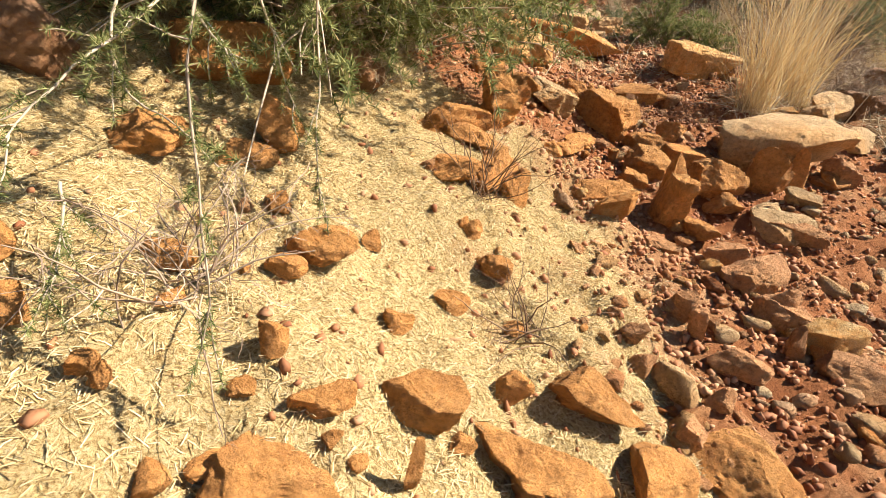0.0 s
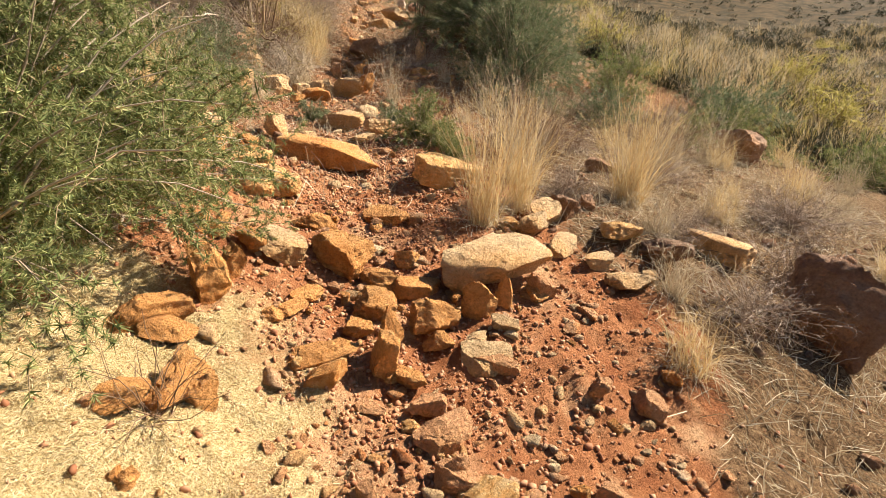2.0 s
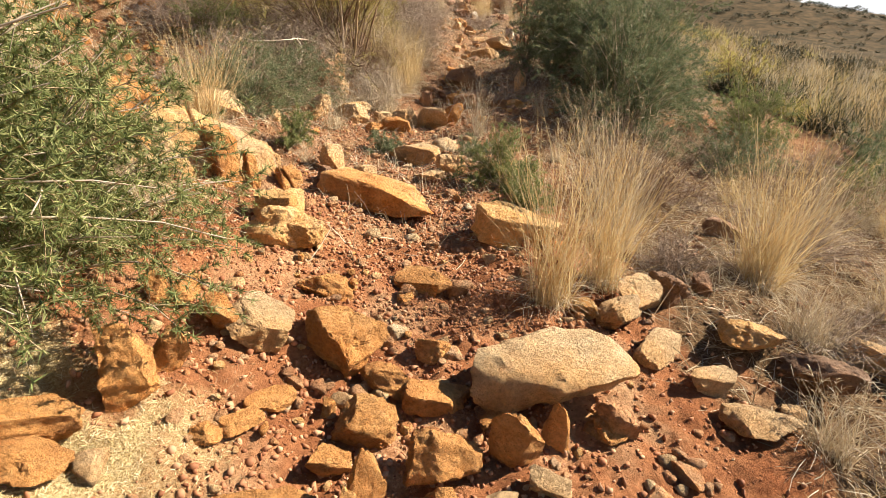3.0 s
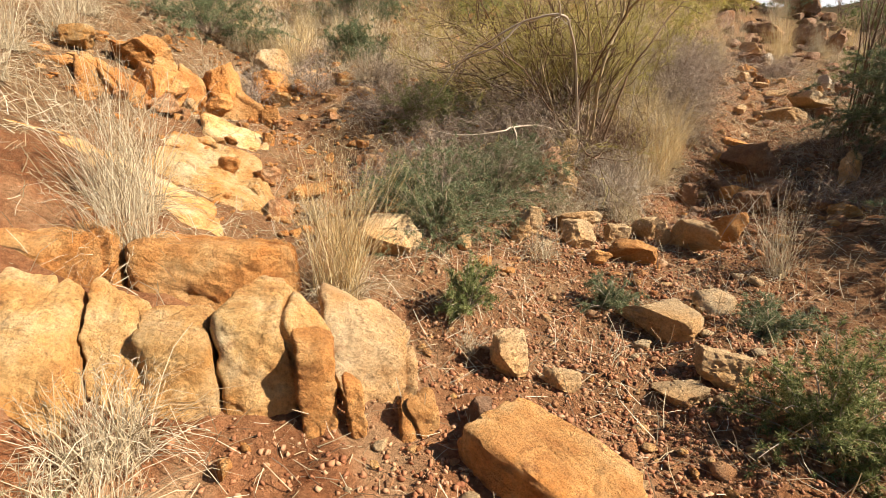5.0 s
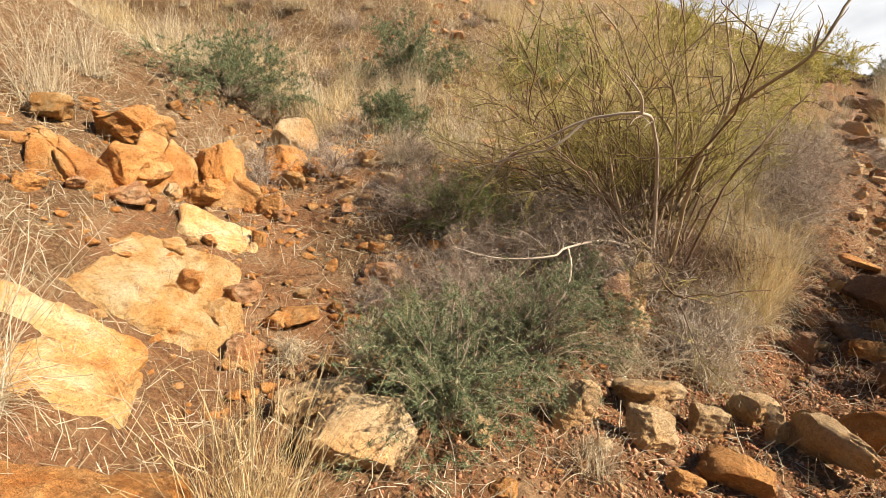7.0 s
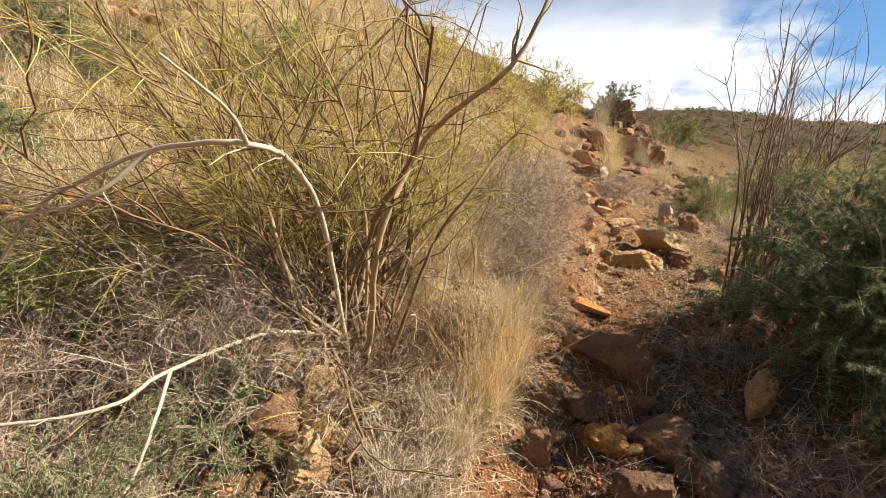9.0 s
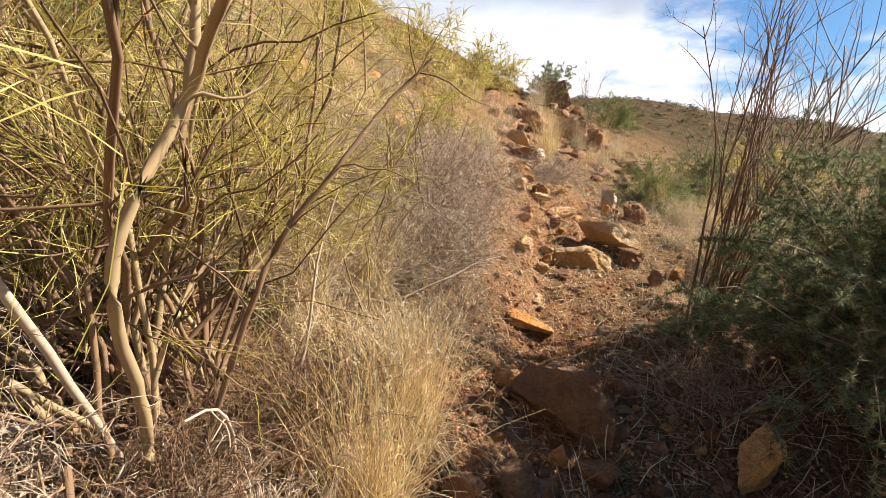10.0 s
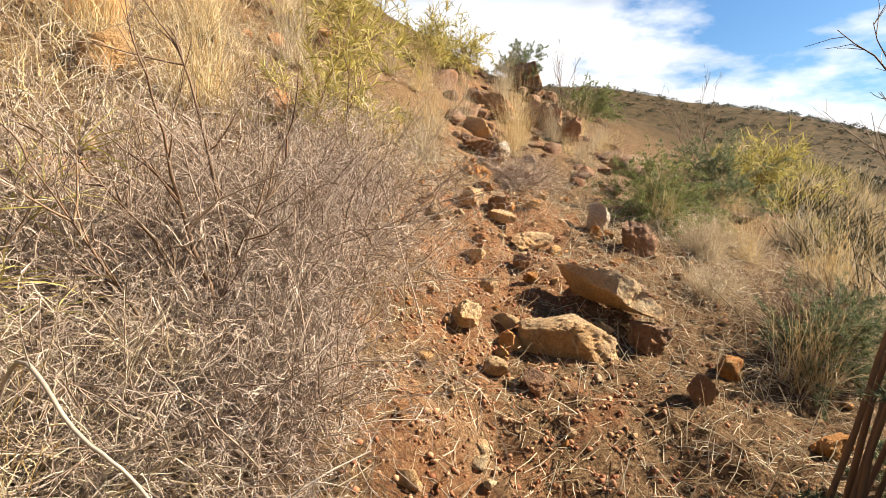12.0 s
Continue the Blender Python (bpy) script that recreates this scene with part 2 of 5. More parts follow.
SOIL = soil_material()
OCHRE = rock_material("ochre_sandstone", (0.48, 0.21, 0.055), (0.64, 0.38, 0.145), (0.74, 0.55, 0.31))
RUST = rock_material("orange_sandstone", (0.4, 0.15, 0.04), (0.56, 0.27, 0.085), (0.66, 0.41, 0.18))
PALE = rock_material("pale_sandstone", (0.4, 0.23, 0.1), (0.55, 0.37, 0.19), (0.64, 0.48, 0.29), (0.34, 0.17, 0.07))
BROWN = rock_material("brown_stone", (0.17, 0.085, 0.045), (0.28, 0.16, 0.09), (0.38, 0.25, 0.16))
WHITE = rock_material("whitish_stone", (0.38, 0.3, 0.22), (0.5, 0.42, 0.32), (0.6, 0.53, 0.43), (0.4, 0.28, 0.16))
PEBBLE = rock_material("red_gravel", (0.38, 0.16, 0.065), (0.54, 0.28, 0.13), (0.64, 0.43, 0.25))
GOLD = plant_material("golden_dry_grass", (0.46, 0.29, 0.11), (0.6, 0.43, 0.2), (0.7, 0.57, 0.34), 0.3)
STRAW = plant_material("bleached_straw", (0.34, 0.24, 0.13), (0.5, 0.39, 0.24), (0.66, 0.56, 0.4), 0.2)
CHAFF = plant_material("pale_dry_needles", (0.5, 0.34, 0.14), (0.65, 0.49, 0.24), (0.75, 0.62, 0.38), 0.15)
TWIG = plant_material("grey_dead_twigs", (0.16, 0.105, 0.07), (0.32, 0.23, 0.16), (0.5, 0.39, 0.285), 0.0)
PALEWOOD = plant_material("bleached_wood", (0.28, 0.21, 0.14), (0.4, 0.31, 0.22), (0.5, 0.41, 0.31), 0.0)
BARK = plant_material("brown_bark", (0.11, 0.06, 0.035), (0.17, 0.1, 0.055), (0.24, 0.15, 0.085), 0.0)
BARKTAN = plant_material("tan_bark", (0.22, 0.15, 0.08), (0.3, 0.21, 0.11), (0.37, 0.27, 0.15), 0.0)
NEEDLE = plant_material("green_needles", (0.07, 0.095, 0.025), (0.19, 0.21, 0.065), (0.38, 0.37, 0.15), 0.35)
GREYGREEN = plant_material("grey_green_needles", (0.07, 0.09, 0.035), (0.16, 0.185, 0.085), (0.32, 0.33, 0.18), 0.28)
MAUVE = plant_material("mauve_dead_twigs", (0.17, 0.115, 0.085), (0.38, 0.28, 0.205), (0.6, 0.485, 0.37), 0.0)
OLIVE = plant_material("yellow_green_switches", (0.2, 0.17, 0.035), (0.42, 0.34, 0.075), (0.6, 0.5, 0.18), 0.35)


# ---- building helpers ----
def mesh_of(name, verts, faces, mat, smooth=False):
    """One mesh from arrays; faces all have the same number of corners."""
    me = bpy.data.meshes.new(name)
    verts, faces = np.asarray(verts, np.float32), np.asarray(faces, np.int32)
    k = faces.shape[1]
    me.vertices.add(len(verts))
    me.vertices.foreach_set("co", verts.ravel())
    me.loops.add(faces.size)
    me.loops.foreach_set("vertex_index", faces.ravel())
    me.polygons.add(len(faces))
    me.polygons.foreach_set("loop_start", np.arange(0, faces.size, k))
    if smooth:
        me.polygons.foreach_set("use_smooth", np.ones(len(faces), bool))
    me.update(calc_edges=True)
    me.materials.append(mat)
    return me


def part(name, me, parent, label=""):
    ob = new(name, me)
    ob.parent = parent
    if label:
        ob["label"] = label
    if name in ("culm", "thatch", "seed_head", "foliage", "shoot", "twig", "twiglet", "switch", "branch"):
        ob["kind"] = "stuff"
    return ob


def unit(v):
    return v / np.maximum(np.linalg.norm(v, axis=-1, keepdims=True), 1e-9)


def ribbons(paths, width, rng, tip=0.15):
    """Thin tapering blades along paths (n, k, 3)."""
    n, k, _ = paths.shape
    side = unit(np.cross(paths[:, -1] - paths[:, 0], rng.normal(size=(n, 3))))
    w = (np.asarray(width).reshape(-1, 1) * np.linspace(1, tip, k)[None, :])[..., None] * 0.5
    a, b = paths - side[:, None] * w, paths + side[:, None] * w
    verts = np.stack([a, b], 2).reshape(-1, 3)
    base = (np.arange(n) * 2 * k)[:, None] + (np.arange(k - 1) * 2)[None, :]
    faces = np.stack([base, base + 1, base + 3, base + 2], -1).reshape(-1, 4)
    return verts, faces


def tubes(paths, radius, tip=0.35, sides=4):
    """Round tapering stems along paths (n, k, 3)."""
    n, k, _ = paths.shape
    tan = unit(np.gradient(paths, axis=1))
    ref = np.where(np.abs(tan[..., 2:3]) > 0.9, np.array([1.0, 0, 0]), np.array([0, 0, 1.0]))
    u = unit(np.cross(tan, ref))
    v = np.cross(tan, u)
    r = np.asarray(radius).reshape(-1, 1) * np.linspace(1, tip, k)[None, :]
    ang = np.arange(sides) * 2 * np.pi / sides
    ring = u[:, :, None] * np.cos(ang)[None, None, :, None] + v[:, :, None] * np.sin(ang)[None, None, :, None]
    verts = (paths[:, :, None] + ring * r[..., None, None]).reshape(-1, 3)
    base = (np.arange(n) * k * sides)[:, None, None] + (np.arange(k - 1) * sides)[None, :, None]
    s = np.arange(sides)[None, None, :]
    t = (s + 1) % sides
    faces = np.stack([base + s, base + t, base + sides + t, base + sides + s], -1).reshape(-1, 4)
    return verts, faces


def arcs(rng, start, way, length, k, droop=0.0, wobble=0.1, lift=0.0):
    """Curved paths from start points along ways; droop bends them down, wobble kinks them."""
    n = len(start)
    way = unit(np.asarray(way, float))
    length = np.broadcast_to(np.asarray(length, float), (n,))
    pts = [np.asarray(start, float)]
    d = way.copy()
    for i in range(k - 1):
        f = (i + 1) / (k - 1)
        d = unit(d + rng.normal(size=(n, 3)) * wobble + np.array([0, 0, lift - 2 * droop * f]) / (k - 1) * 2)
        pts.append(pts[-1] + d * (length / (k - 1))[:, None])
    return np.stack(pts, 1)


def along(paths, rng, count, lo=0.2, hi=1.0):
    """count random points on each path, with the path's direction there."""
    n, k, _ = paths.shape
    i = np.repeat(np.arange(n), count)
    f = rng.uniform(lo, hi, n * count) * (k - 1) * 0.9999
    j = np.minimum(f.astype(int), k - 2)
    a, b = paths[i, j], paths[i, j + 1]
    return a + (b - a) * (f - j)[:, None], unit(b - a)


def dome(rng, n, low=0.0, high=1.4, spread=1.0):
    """Ways fanning out of one root; low and high are the lean from upright."""
    az, lean = rng.uniform(0, 2 * np.pi, n), rng.uniform(low, high, n) * spread
    return np.stack([np.cos(az) * np.sin(lean), np.sin(az) * np.sin(lean), np.cos(lean)], -1)


ICO = {}


def ico(sub):
    if sub not in ICO:
        bm = bmesh.new()
        bmesh.ops.create_icosphere(bm, subdivisions=sub, radius=1)
        v = np.array([q.co[:] for q in bm.verts])
        fc = np.array([[q.index for q in p.verts] for p in bm.faces])
        bm.free()
        ICO[sub] = v, fc
    return ICO[sub]


def fbm(p, scale, seed, octaves=4):
    out, a, s = 0, 1.0, scale
    for o in range(octaves):
        out = out + a * vnoise(p[:, 0] * s, p[:, 1] * s, p[:, 2] * s, seed + o)
        a, s = a * 0.5, s * 2.03
    return out


def stone_shape(seed, size, sub, power, cuts, rough, crack):
    """A weathered stone: a rounded block, broken along planes, pitted and cracked."""
    rng = np.random.default_rng(seed)
    v, fc = ico(sub)
    v = v.copy()
    v = v / (np.sum(np.abs(v) ** power, 1) ** (1 / power))[:, None]
    n0 = unit(v)
    for c in range(cuts):
        n = unit(rng.normal(size=3) * np.array([1, 1, 0.8]))
        s = v @ n - rng.uniform(0.5, 0.8) - (0.12 if power > 7 else 0)
        v = v - np.clip(s, 0, None)[:, None] * n * 0.97
    size = np.asarray(size) / 2
    p = v * size / max(size) + seed * 3.7
    d = rough * fbm(p, 1.3, seed) * 0.7 + rough * 0.5 * fbm(p, 6, seed + 9, 4) - rough * 0.8 * np.abs(fbm(p, 2.6, seed + 17, 3))
    if crack:
        k = 2.7 if power > 7 else 1.7
        q = np.abs(vnoise(p[:, 0] * k, p[:, 1] * k, p[:, 2] * 0.6 * k, seed + 30) + 0.25 * vnoise(p[:, 0] * 6, p[:, 1] * 6, p[:, 2] * 6, seed + 31))
        d = d - crack * np.exp(-(q / (0.04 if power > 7 else 0.05)) ** 2)
        d = d + (0.012 if power > 7 else 0.03) * vnoise(0 * p[:, 0], 0 * p[:, 0], p[:, 2] * 9 + 0.6 * p[:, 0], seed + 40)
    v = v + n0 * d[:, None]
    return v * size, fc


STONES = [1000]


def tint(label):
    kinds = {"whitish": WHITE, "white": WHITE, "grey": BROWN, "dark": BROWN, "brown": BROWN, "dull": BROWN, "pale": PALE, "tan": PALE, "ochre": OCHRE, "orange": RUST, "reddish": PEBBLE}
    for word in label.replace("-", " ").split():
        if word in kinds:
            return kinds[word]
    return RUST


def place_stone(name, x, y, w, d, h, turn, label, power, cuts, rough, crack, sink):
    STONES[0] += 1
    seed = STONES[0]
    sub = 5 if w > 0.22 else 4 if w > 0.1 else 3
    v, fc = stone_shape(seed, (w, d, h * 1.35), sub, power, cuts, rough, crack)
    me = mesh_of(name, v, fc, tint(label), True)
    me.set_sharp_from_angle(angle=radians(24))
    ob = new(name, me)
    rng = np.random.default_rng(seed)
    gx = (float(land(x + 0.1, y)) - float(land(x - 0.1, y))) / 0.2
    tip = math.degrees(math.atan(gx)) * (0.45 if name != "slab" else 0.9)
    ob.matrix_world = Matrix.Translation((x, y, gz(x, y) + h * (0.5 - sink))) @ pose(0, 0, 0, rng.uniform(-6, 6), -tip, 0) @ pose(0, 0, 0, 0, 0, turn)
    return tagged(ob, label, "rock", "rocks of the hillside")


def boulder(x, y, w, d, h, turn, label):
    return place_stone("rock", x, y, w, d, h, turn, label, 4.5, 13, 0.085, 0.07, 0.12)


def cobble(x, y, w, d, h, turn, label):
    return place_stone("stone", x, y, w, d, h, turn, label, 3.0, 9, 0.09, 0.04, 0.12)


def wedge(x, y, w, d, h, turn, label):
    """A rock on edge, high at one end and running out to the other."""
    ob = place_stone("wedge_rock", x, y, w, d, h, turn, label, 5.0, 10, 0.06, 0.05, 0.12)
    for v in ob.data.vertices:
        f = (v.co.x / w + 0.5)
        v.co.z = v.co.z * (1.25 - 0.8 * f) - 0.1 * f * h
        v.co.y *= 0.75 + 0.6 * f
    ob.matrix_world = ob.matrix_world @ pose(0, 0, 0.03, 36, 0, 0)
    return ob


def slab(x, y, w, d, h, turn, label):
    return place_stone("slab", x, y, w, d, h, turn, label, 8, 9, 0.08, 0.08, 0.14)


def litter_masks(x, y):
    """How far pale needles, straw and far scrub cover the ground, 0 to 1."""
    n = 0.3 * vnoise(x / 0.4, y / 0.4, 0, 21) + 0.22 * vnoise(x / 0.12, y / 0.12, 0, 22)
    edge = 0.42 - 0.12 * (y - 1.0) + n * 0.9
    chaff = step(0.4, -0.3, x - edge) * step(2.55, 2.1, y + n) * step(-1.4, -1.0, x) * step(-1.4, -0.8, y + n) * 0.95
    right = step(1.7, 2.3, x - 0.15 * y + n) * step(9, 6, y)
    left = step(-1.8, -2.6, x + 1.5 * n + 0.2 * (y - 6)) * 0.7
    verge = step(7.2, 8.6, y) * (step(0.12, 0.5, np.abs(x - np.interp(y, STATIONS[:, 0], STATIONS[:, 1])) + n)) * 0.8
    straw = np.clip(np.maximum(np.maximum(right, left), verge), 0, 0.85)
    straw = np.maximum(straw, 0.36 * step(2.6, 4.0, y) + 0.2 * step(4.2, 5.0, y))
    straw = np.maximum(straw, 0.75 * step(6.3, 6.9, y + n) * step(9.5, 9.0, y) * step(1.5, 1.1, x + n) * step(-2.5, -1.6, x))
    far = step(9, 22, np.hypot(x - 2, y - 8)) * 0.9
    return chaff, straw, far


def spaced(lo, a, b, hi, fine, grow):
    """Coordinates that are fine between a and b and widen out to lo and hi."""
    up, down = [b], [a]
    s = fine
    while up[-1] < hi:
        s *= grow
        up.append(up[-1] + s)
    s = fine
    while down[-1] > lo:
        s *= grow
        down.append(down[-1] - s)
    return np.array(down[::-1] + list(np.arange(a + fine, b - fine / 2, fine)) + up)


def build_ground():
    xs = spaced(-1800, -2.4, 4.4, 1800, 0.026, 1.05)
    ys = spaced(-1800, 0.2, 12.6, 1800, 0.026, 1.05)
    X, Y = np.meshgrid(xs, ys)
    Z = ground_z(X, Y)
    idx = np.arange(X.size).reshape(X.shape)
    quads = np.stack([idx[:-1, :-1], idx[:-1, 1:], idx[1:, 1:], idx[1:, :-1]], -1).reshape(-1, 4)
    me = mesh_of("ground", np.stack([X, Y, Z], -1).reshape(-1, 3), quads, SOIL, True)
    at = me.color_attributes.new("litter", "FLOAT_COLOR", "POINT")
    rgb = np.stack([*litter_masks(X, Y), np.ones(X.shape)], -1)
    at.data.foreach_set("color", rgb.astype(np.float32).ravel())
    return tagged(new("ground", me), "stony red earth hillside with a narrow worn footpath", "ground", kind="structure")


build_ground()


def rocks_sand():
    cobble(-0.34, 1.02, 0.08, 0.06, 0.05, 26, "orange sandstone stone half buried in pale dry litter")
    cobble(-0.25, 0.94, 0.17, 0.14, 0.07, 7, "orange sandstone stone half buried in pale dry litter")
    cobble(-0.31, 0.88, 0.10, 0.08, 0.04, 47, "orange sandstone stone half buried in pale dry litter")
    cobble(-0.47, 0.81, 0.08, 0.06, 0.04, 40, "orange sandstone stone half buried in pale dry litter")
    boulder(-0.45, 0.77, 0.10, 0.08, 0.03, 3, "orange sandstone stone half buried in pale dry litter")
    boulder(-0.43, 0.70, 0.06, 0.05, 0.02, 49, "orange sandstone stone half buried in pale dry litter")
    boulder(-0.27, 0.67, 0.06, 0.05, 0.06, 32, "orange sandstone stone half buried in pale dry litter")
    boulder(-0.31, 0.60, 0.05, 0.04, 0.03, 6, "orange sandstone stone half buried in pale dry litter")
    boulder(0.23, 1.57, 0.11, 0.09, 0.11, 14, "orange sandstone stone half buried in pale dry litter")
    cobble(0.12, 2.00, 0.15, 0.12, 0.08, -1, "orange sandstone stone half buried in pale dry litter")
    cobble(0.05, 1.51, 0.17, 0.14, 0.07, -17, "orange sandstone stone half buried in pale dry litter")
    boulder(0.01, 1.02, 0.09, 0.07, 0.04, -17, "orange sandstone stone half buried in pale dry litter")
    boulder(0.12, 1.17, 0.11, 0.09, 0.06, -25, "orange sandstone stone half buried in pale dry litter")
    boulder(0.08, 1.27, 0.09, 0.07, 0.04, -24, "orange sandstone stone half buried in pale dry litter")
    cobble(0.15, 1.03, 0.08, 0.06, 0.02, -30, "orange sandstone stone half buried in pale dry litter")
    boulder(-0.32, 0.51, 0.08, 0.06, 0.02, 30, "orange sandstone stone half buried in pale dry litter")
    boulder(0.01, 0.65, 0.06, 0.05, 0.03, -30, "orange sandstone stone half buried in pale dry litter")
    boulder(0.08, 0.68, 0.05, 0.04, 0.03, -24, "orange sandstone stone half buried in pale dry litter")
    boulder(-0.06, 0.55, 0.04, 0.03, 0.10, 35, "orange sandstone stone half buried in pale dry litter")
    boulder(-0.38, 0.46, 0.06, 0.05, 0.03, 64, "orange sandstone stone half buried in pale dry litter")
    boulder(-0.63, 0.67, 0.08, 0.07, 0.07, 33, "orange sandstone stone half buried in pale dry litter")
    cobble(-0.59, 0.60, 0.08, 0.06, 0.05, 48, "orange sandstone stone half buried in pale dry litter")
    boulder(-0.45, 0.54, 0.04, 0.03, 0.04, 49, "orange sandstone stone half buried in pale dry litter")
    cobble(-0.48, 0.56, 0.05, 0.04, 0.04, 69, "orange sandstone stone half buried in pale dry litter")
    boulder(-0.17, 1.09, 0.07, 0.05, 0.04, -8, "orange sandstone stone half buried in pale dry litter")
    boulder(-0.36, 0.83, 0.03, 0.03, 0.02, 13, "orange sandstone stone half buried in pale dry litter")
    boulder(-0.10, 0.89, 0.07, 0.06, 0.05, 2, "orange sandstone stone half buried in pale dry litter")
    boulder(-0.20, 0.61, 0.12, 0.07, 0.05, 12, "large weathered orange sandstone block beside the footpath")
    boulder(-0.06, 0.71, 0.22, 0.12, 0.08, 0, "large weathered orange sandstone block beside the footpath")
    boulder(0.29, 0.82, 0.26, 0.13, 0.08, -10, "large weathered orange sandstone block beside the footpath")
    cobble(0.12, 0.81, 0.10, 0.07, 0.06, -6, "large weathered orange sandstone block beside the footpath")
    boulder(0.16, 0.63, 0.31, 0.19, 0.09, -12, "large weathered orange sandstone block beside the footpath")
    slab(0.39, 0.68, 0.13, 0.19, 0.05, -24, "large weathered orange sandstone block beside the footpath")
    boulder(0.61, 0.73, 0.32, 0.23, 0.09, -53, "large weathered orange sandstone block beside the footpath")
    boulder(-0.26, 0.50, 0.23, 0.14, 0.07, 25, "large weathered orange sandstone block beside the footpath")
    boulder(-0.18, 0.57, 0.04, 0.03, 0.03, 13, "large weathered orange sandstone block beside the footpath")
    cobble(-0.14, 0.55, 0.04, 0.03, 0.02, 22, "large weathered orange sandstone block beside the footpath")


rocks_sand()


def rocks_path():
    cobble(0.66, 1.22, 0.09, 0.07, 0.09, -47, "reddish loose stone lying on the footpath")
    boulder(0.47, 1.09, 0.09, 0.07, 0.07, -11, "reddish loose stone lying on the footpath")
    boulder(0.48, 1.01, 0.08, 0.06, 0.05, -40, "reddish loose stone lying on the footpath")
    cobble(0.96, 1.21, 0.17, 0.14, 0.09, -12, "reddish loose stone lying on the footpath")
    boulder(0.97, 1.39, 0.22, 0.18, 0.11, -14, "reddish loose stone lying on the footpath")
    cobble(0.97, 1.57, 0.15, 0.12, 0.10, -29, "reddish loose stone lying on the footpath")
    boulder(0.68, 1.15, 0.06, 0.05, 0.08, -39, "reddish loose stone lying on the footpath")
    boulder(0.75, 1.60, 0.15, 0.12, 0.04, -28, "reddish loose stone lying on the footpath")
    boulder(1.33, 1.75, 0.23, 0.18, 0.07, -30, "reddish loose stone lying on the footpath")
    boulder(1.81, 2.18, 0.18, 0.14, 0.12, -63, "reddish loose stone lying on the footpath")
    cobble(0.62, 0.89, 0.08, 0.06, 0.06, -9, "reddish loose stone lying on the footpath")
    cobble(0.74, 1.03, 0.15, 0.12, 0.05, -45, "reddish loose stone lying on the footpath")
    cobble(0.51, 0.80, 0.08, 0.07, 0.07, -9, "reddish loose stone lying on the footpath")
    boulder(0.92, 1.09, 0.07, 0.06, 0.10, -24, "reddish loose stone lying on the footpath")
    cobble(1.00, 1.02, 0.20, 0.16, 0.06, -40, "reddish loose stone lying on the footpath")
    boulder(1.07, 0.97, 0.13, 0.11, 0.10, -26, "reddish loose stone lying on the footpath")


rocks_path()


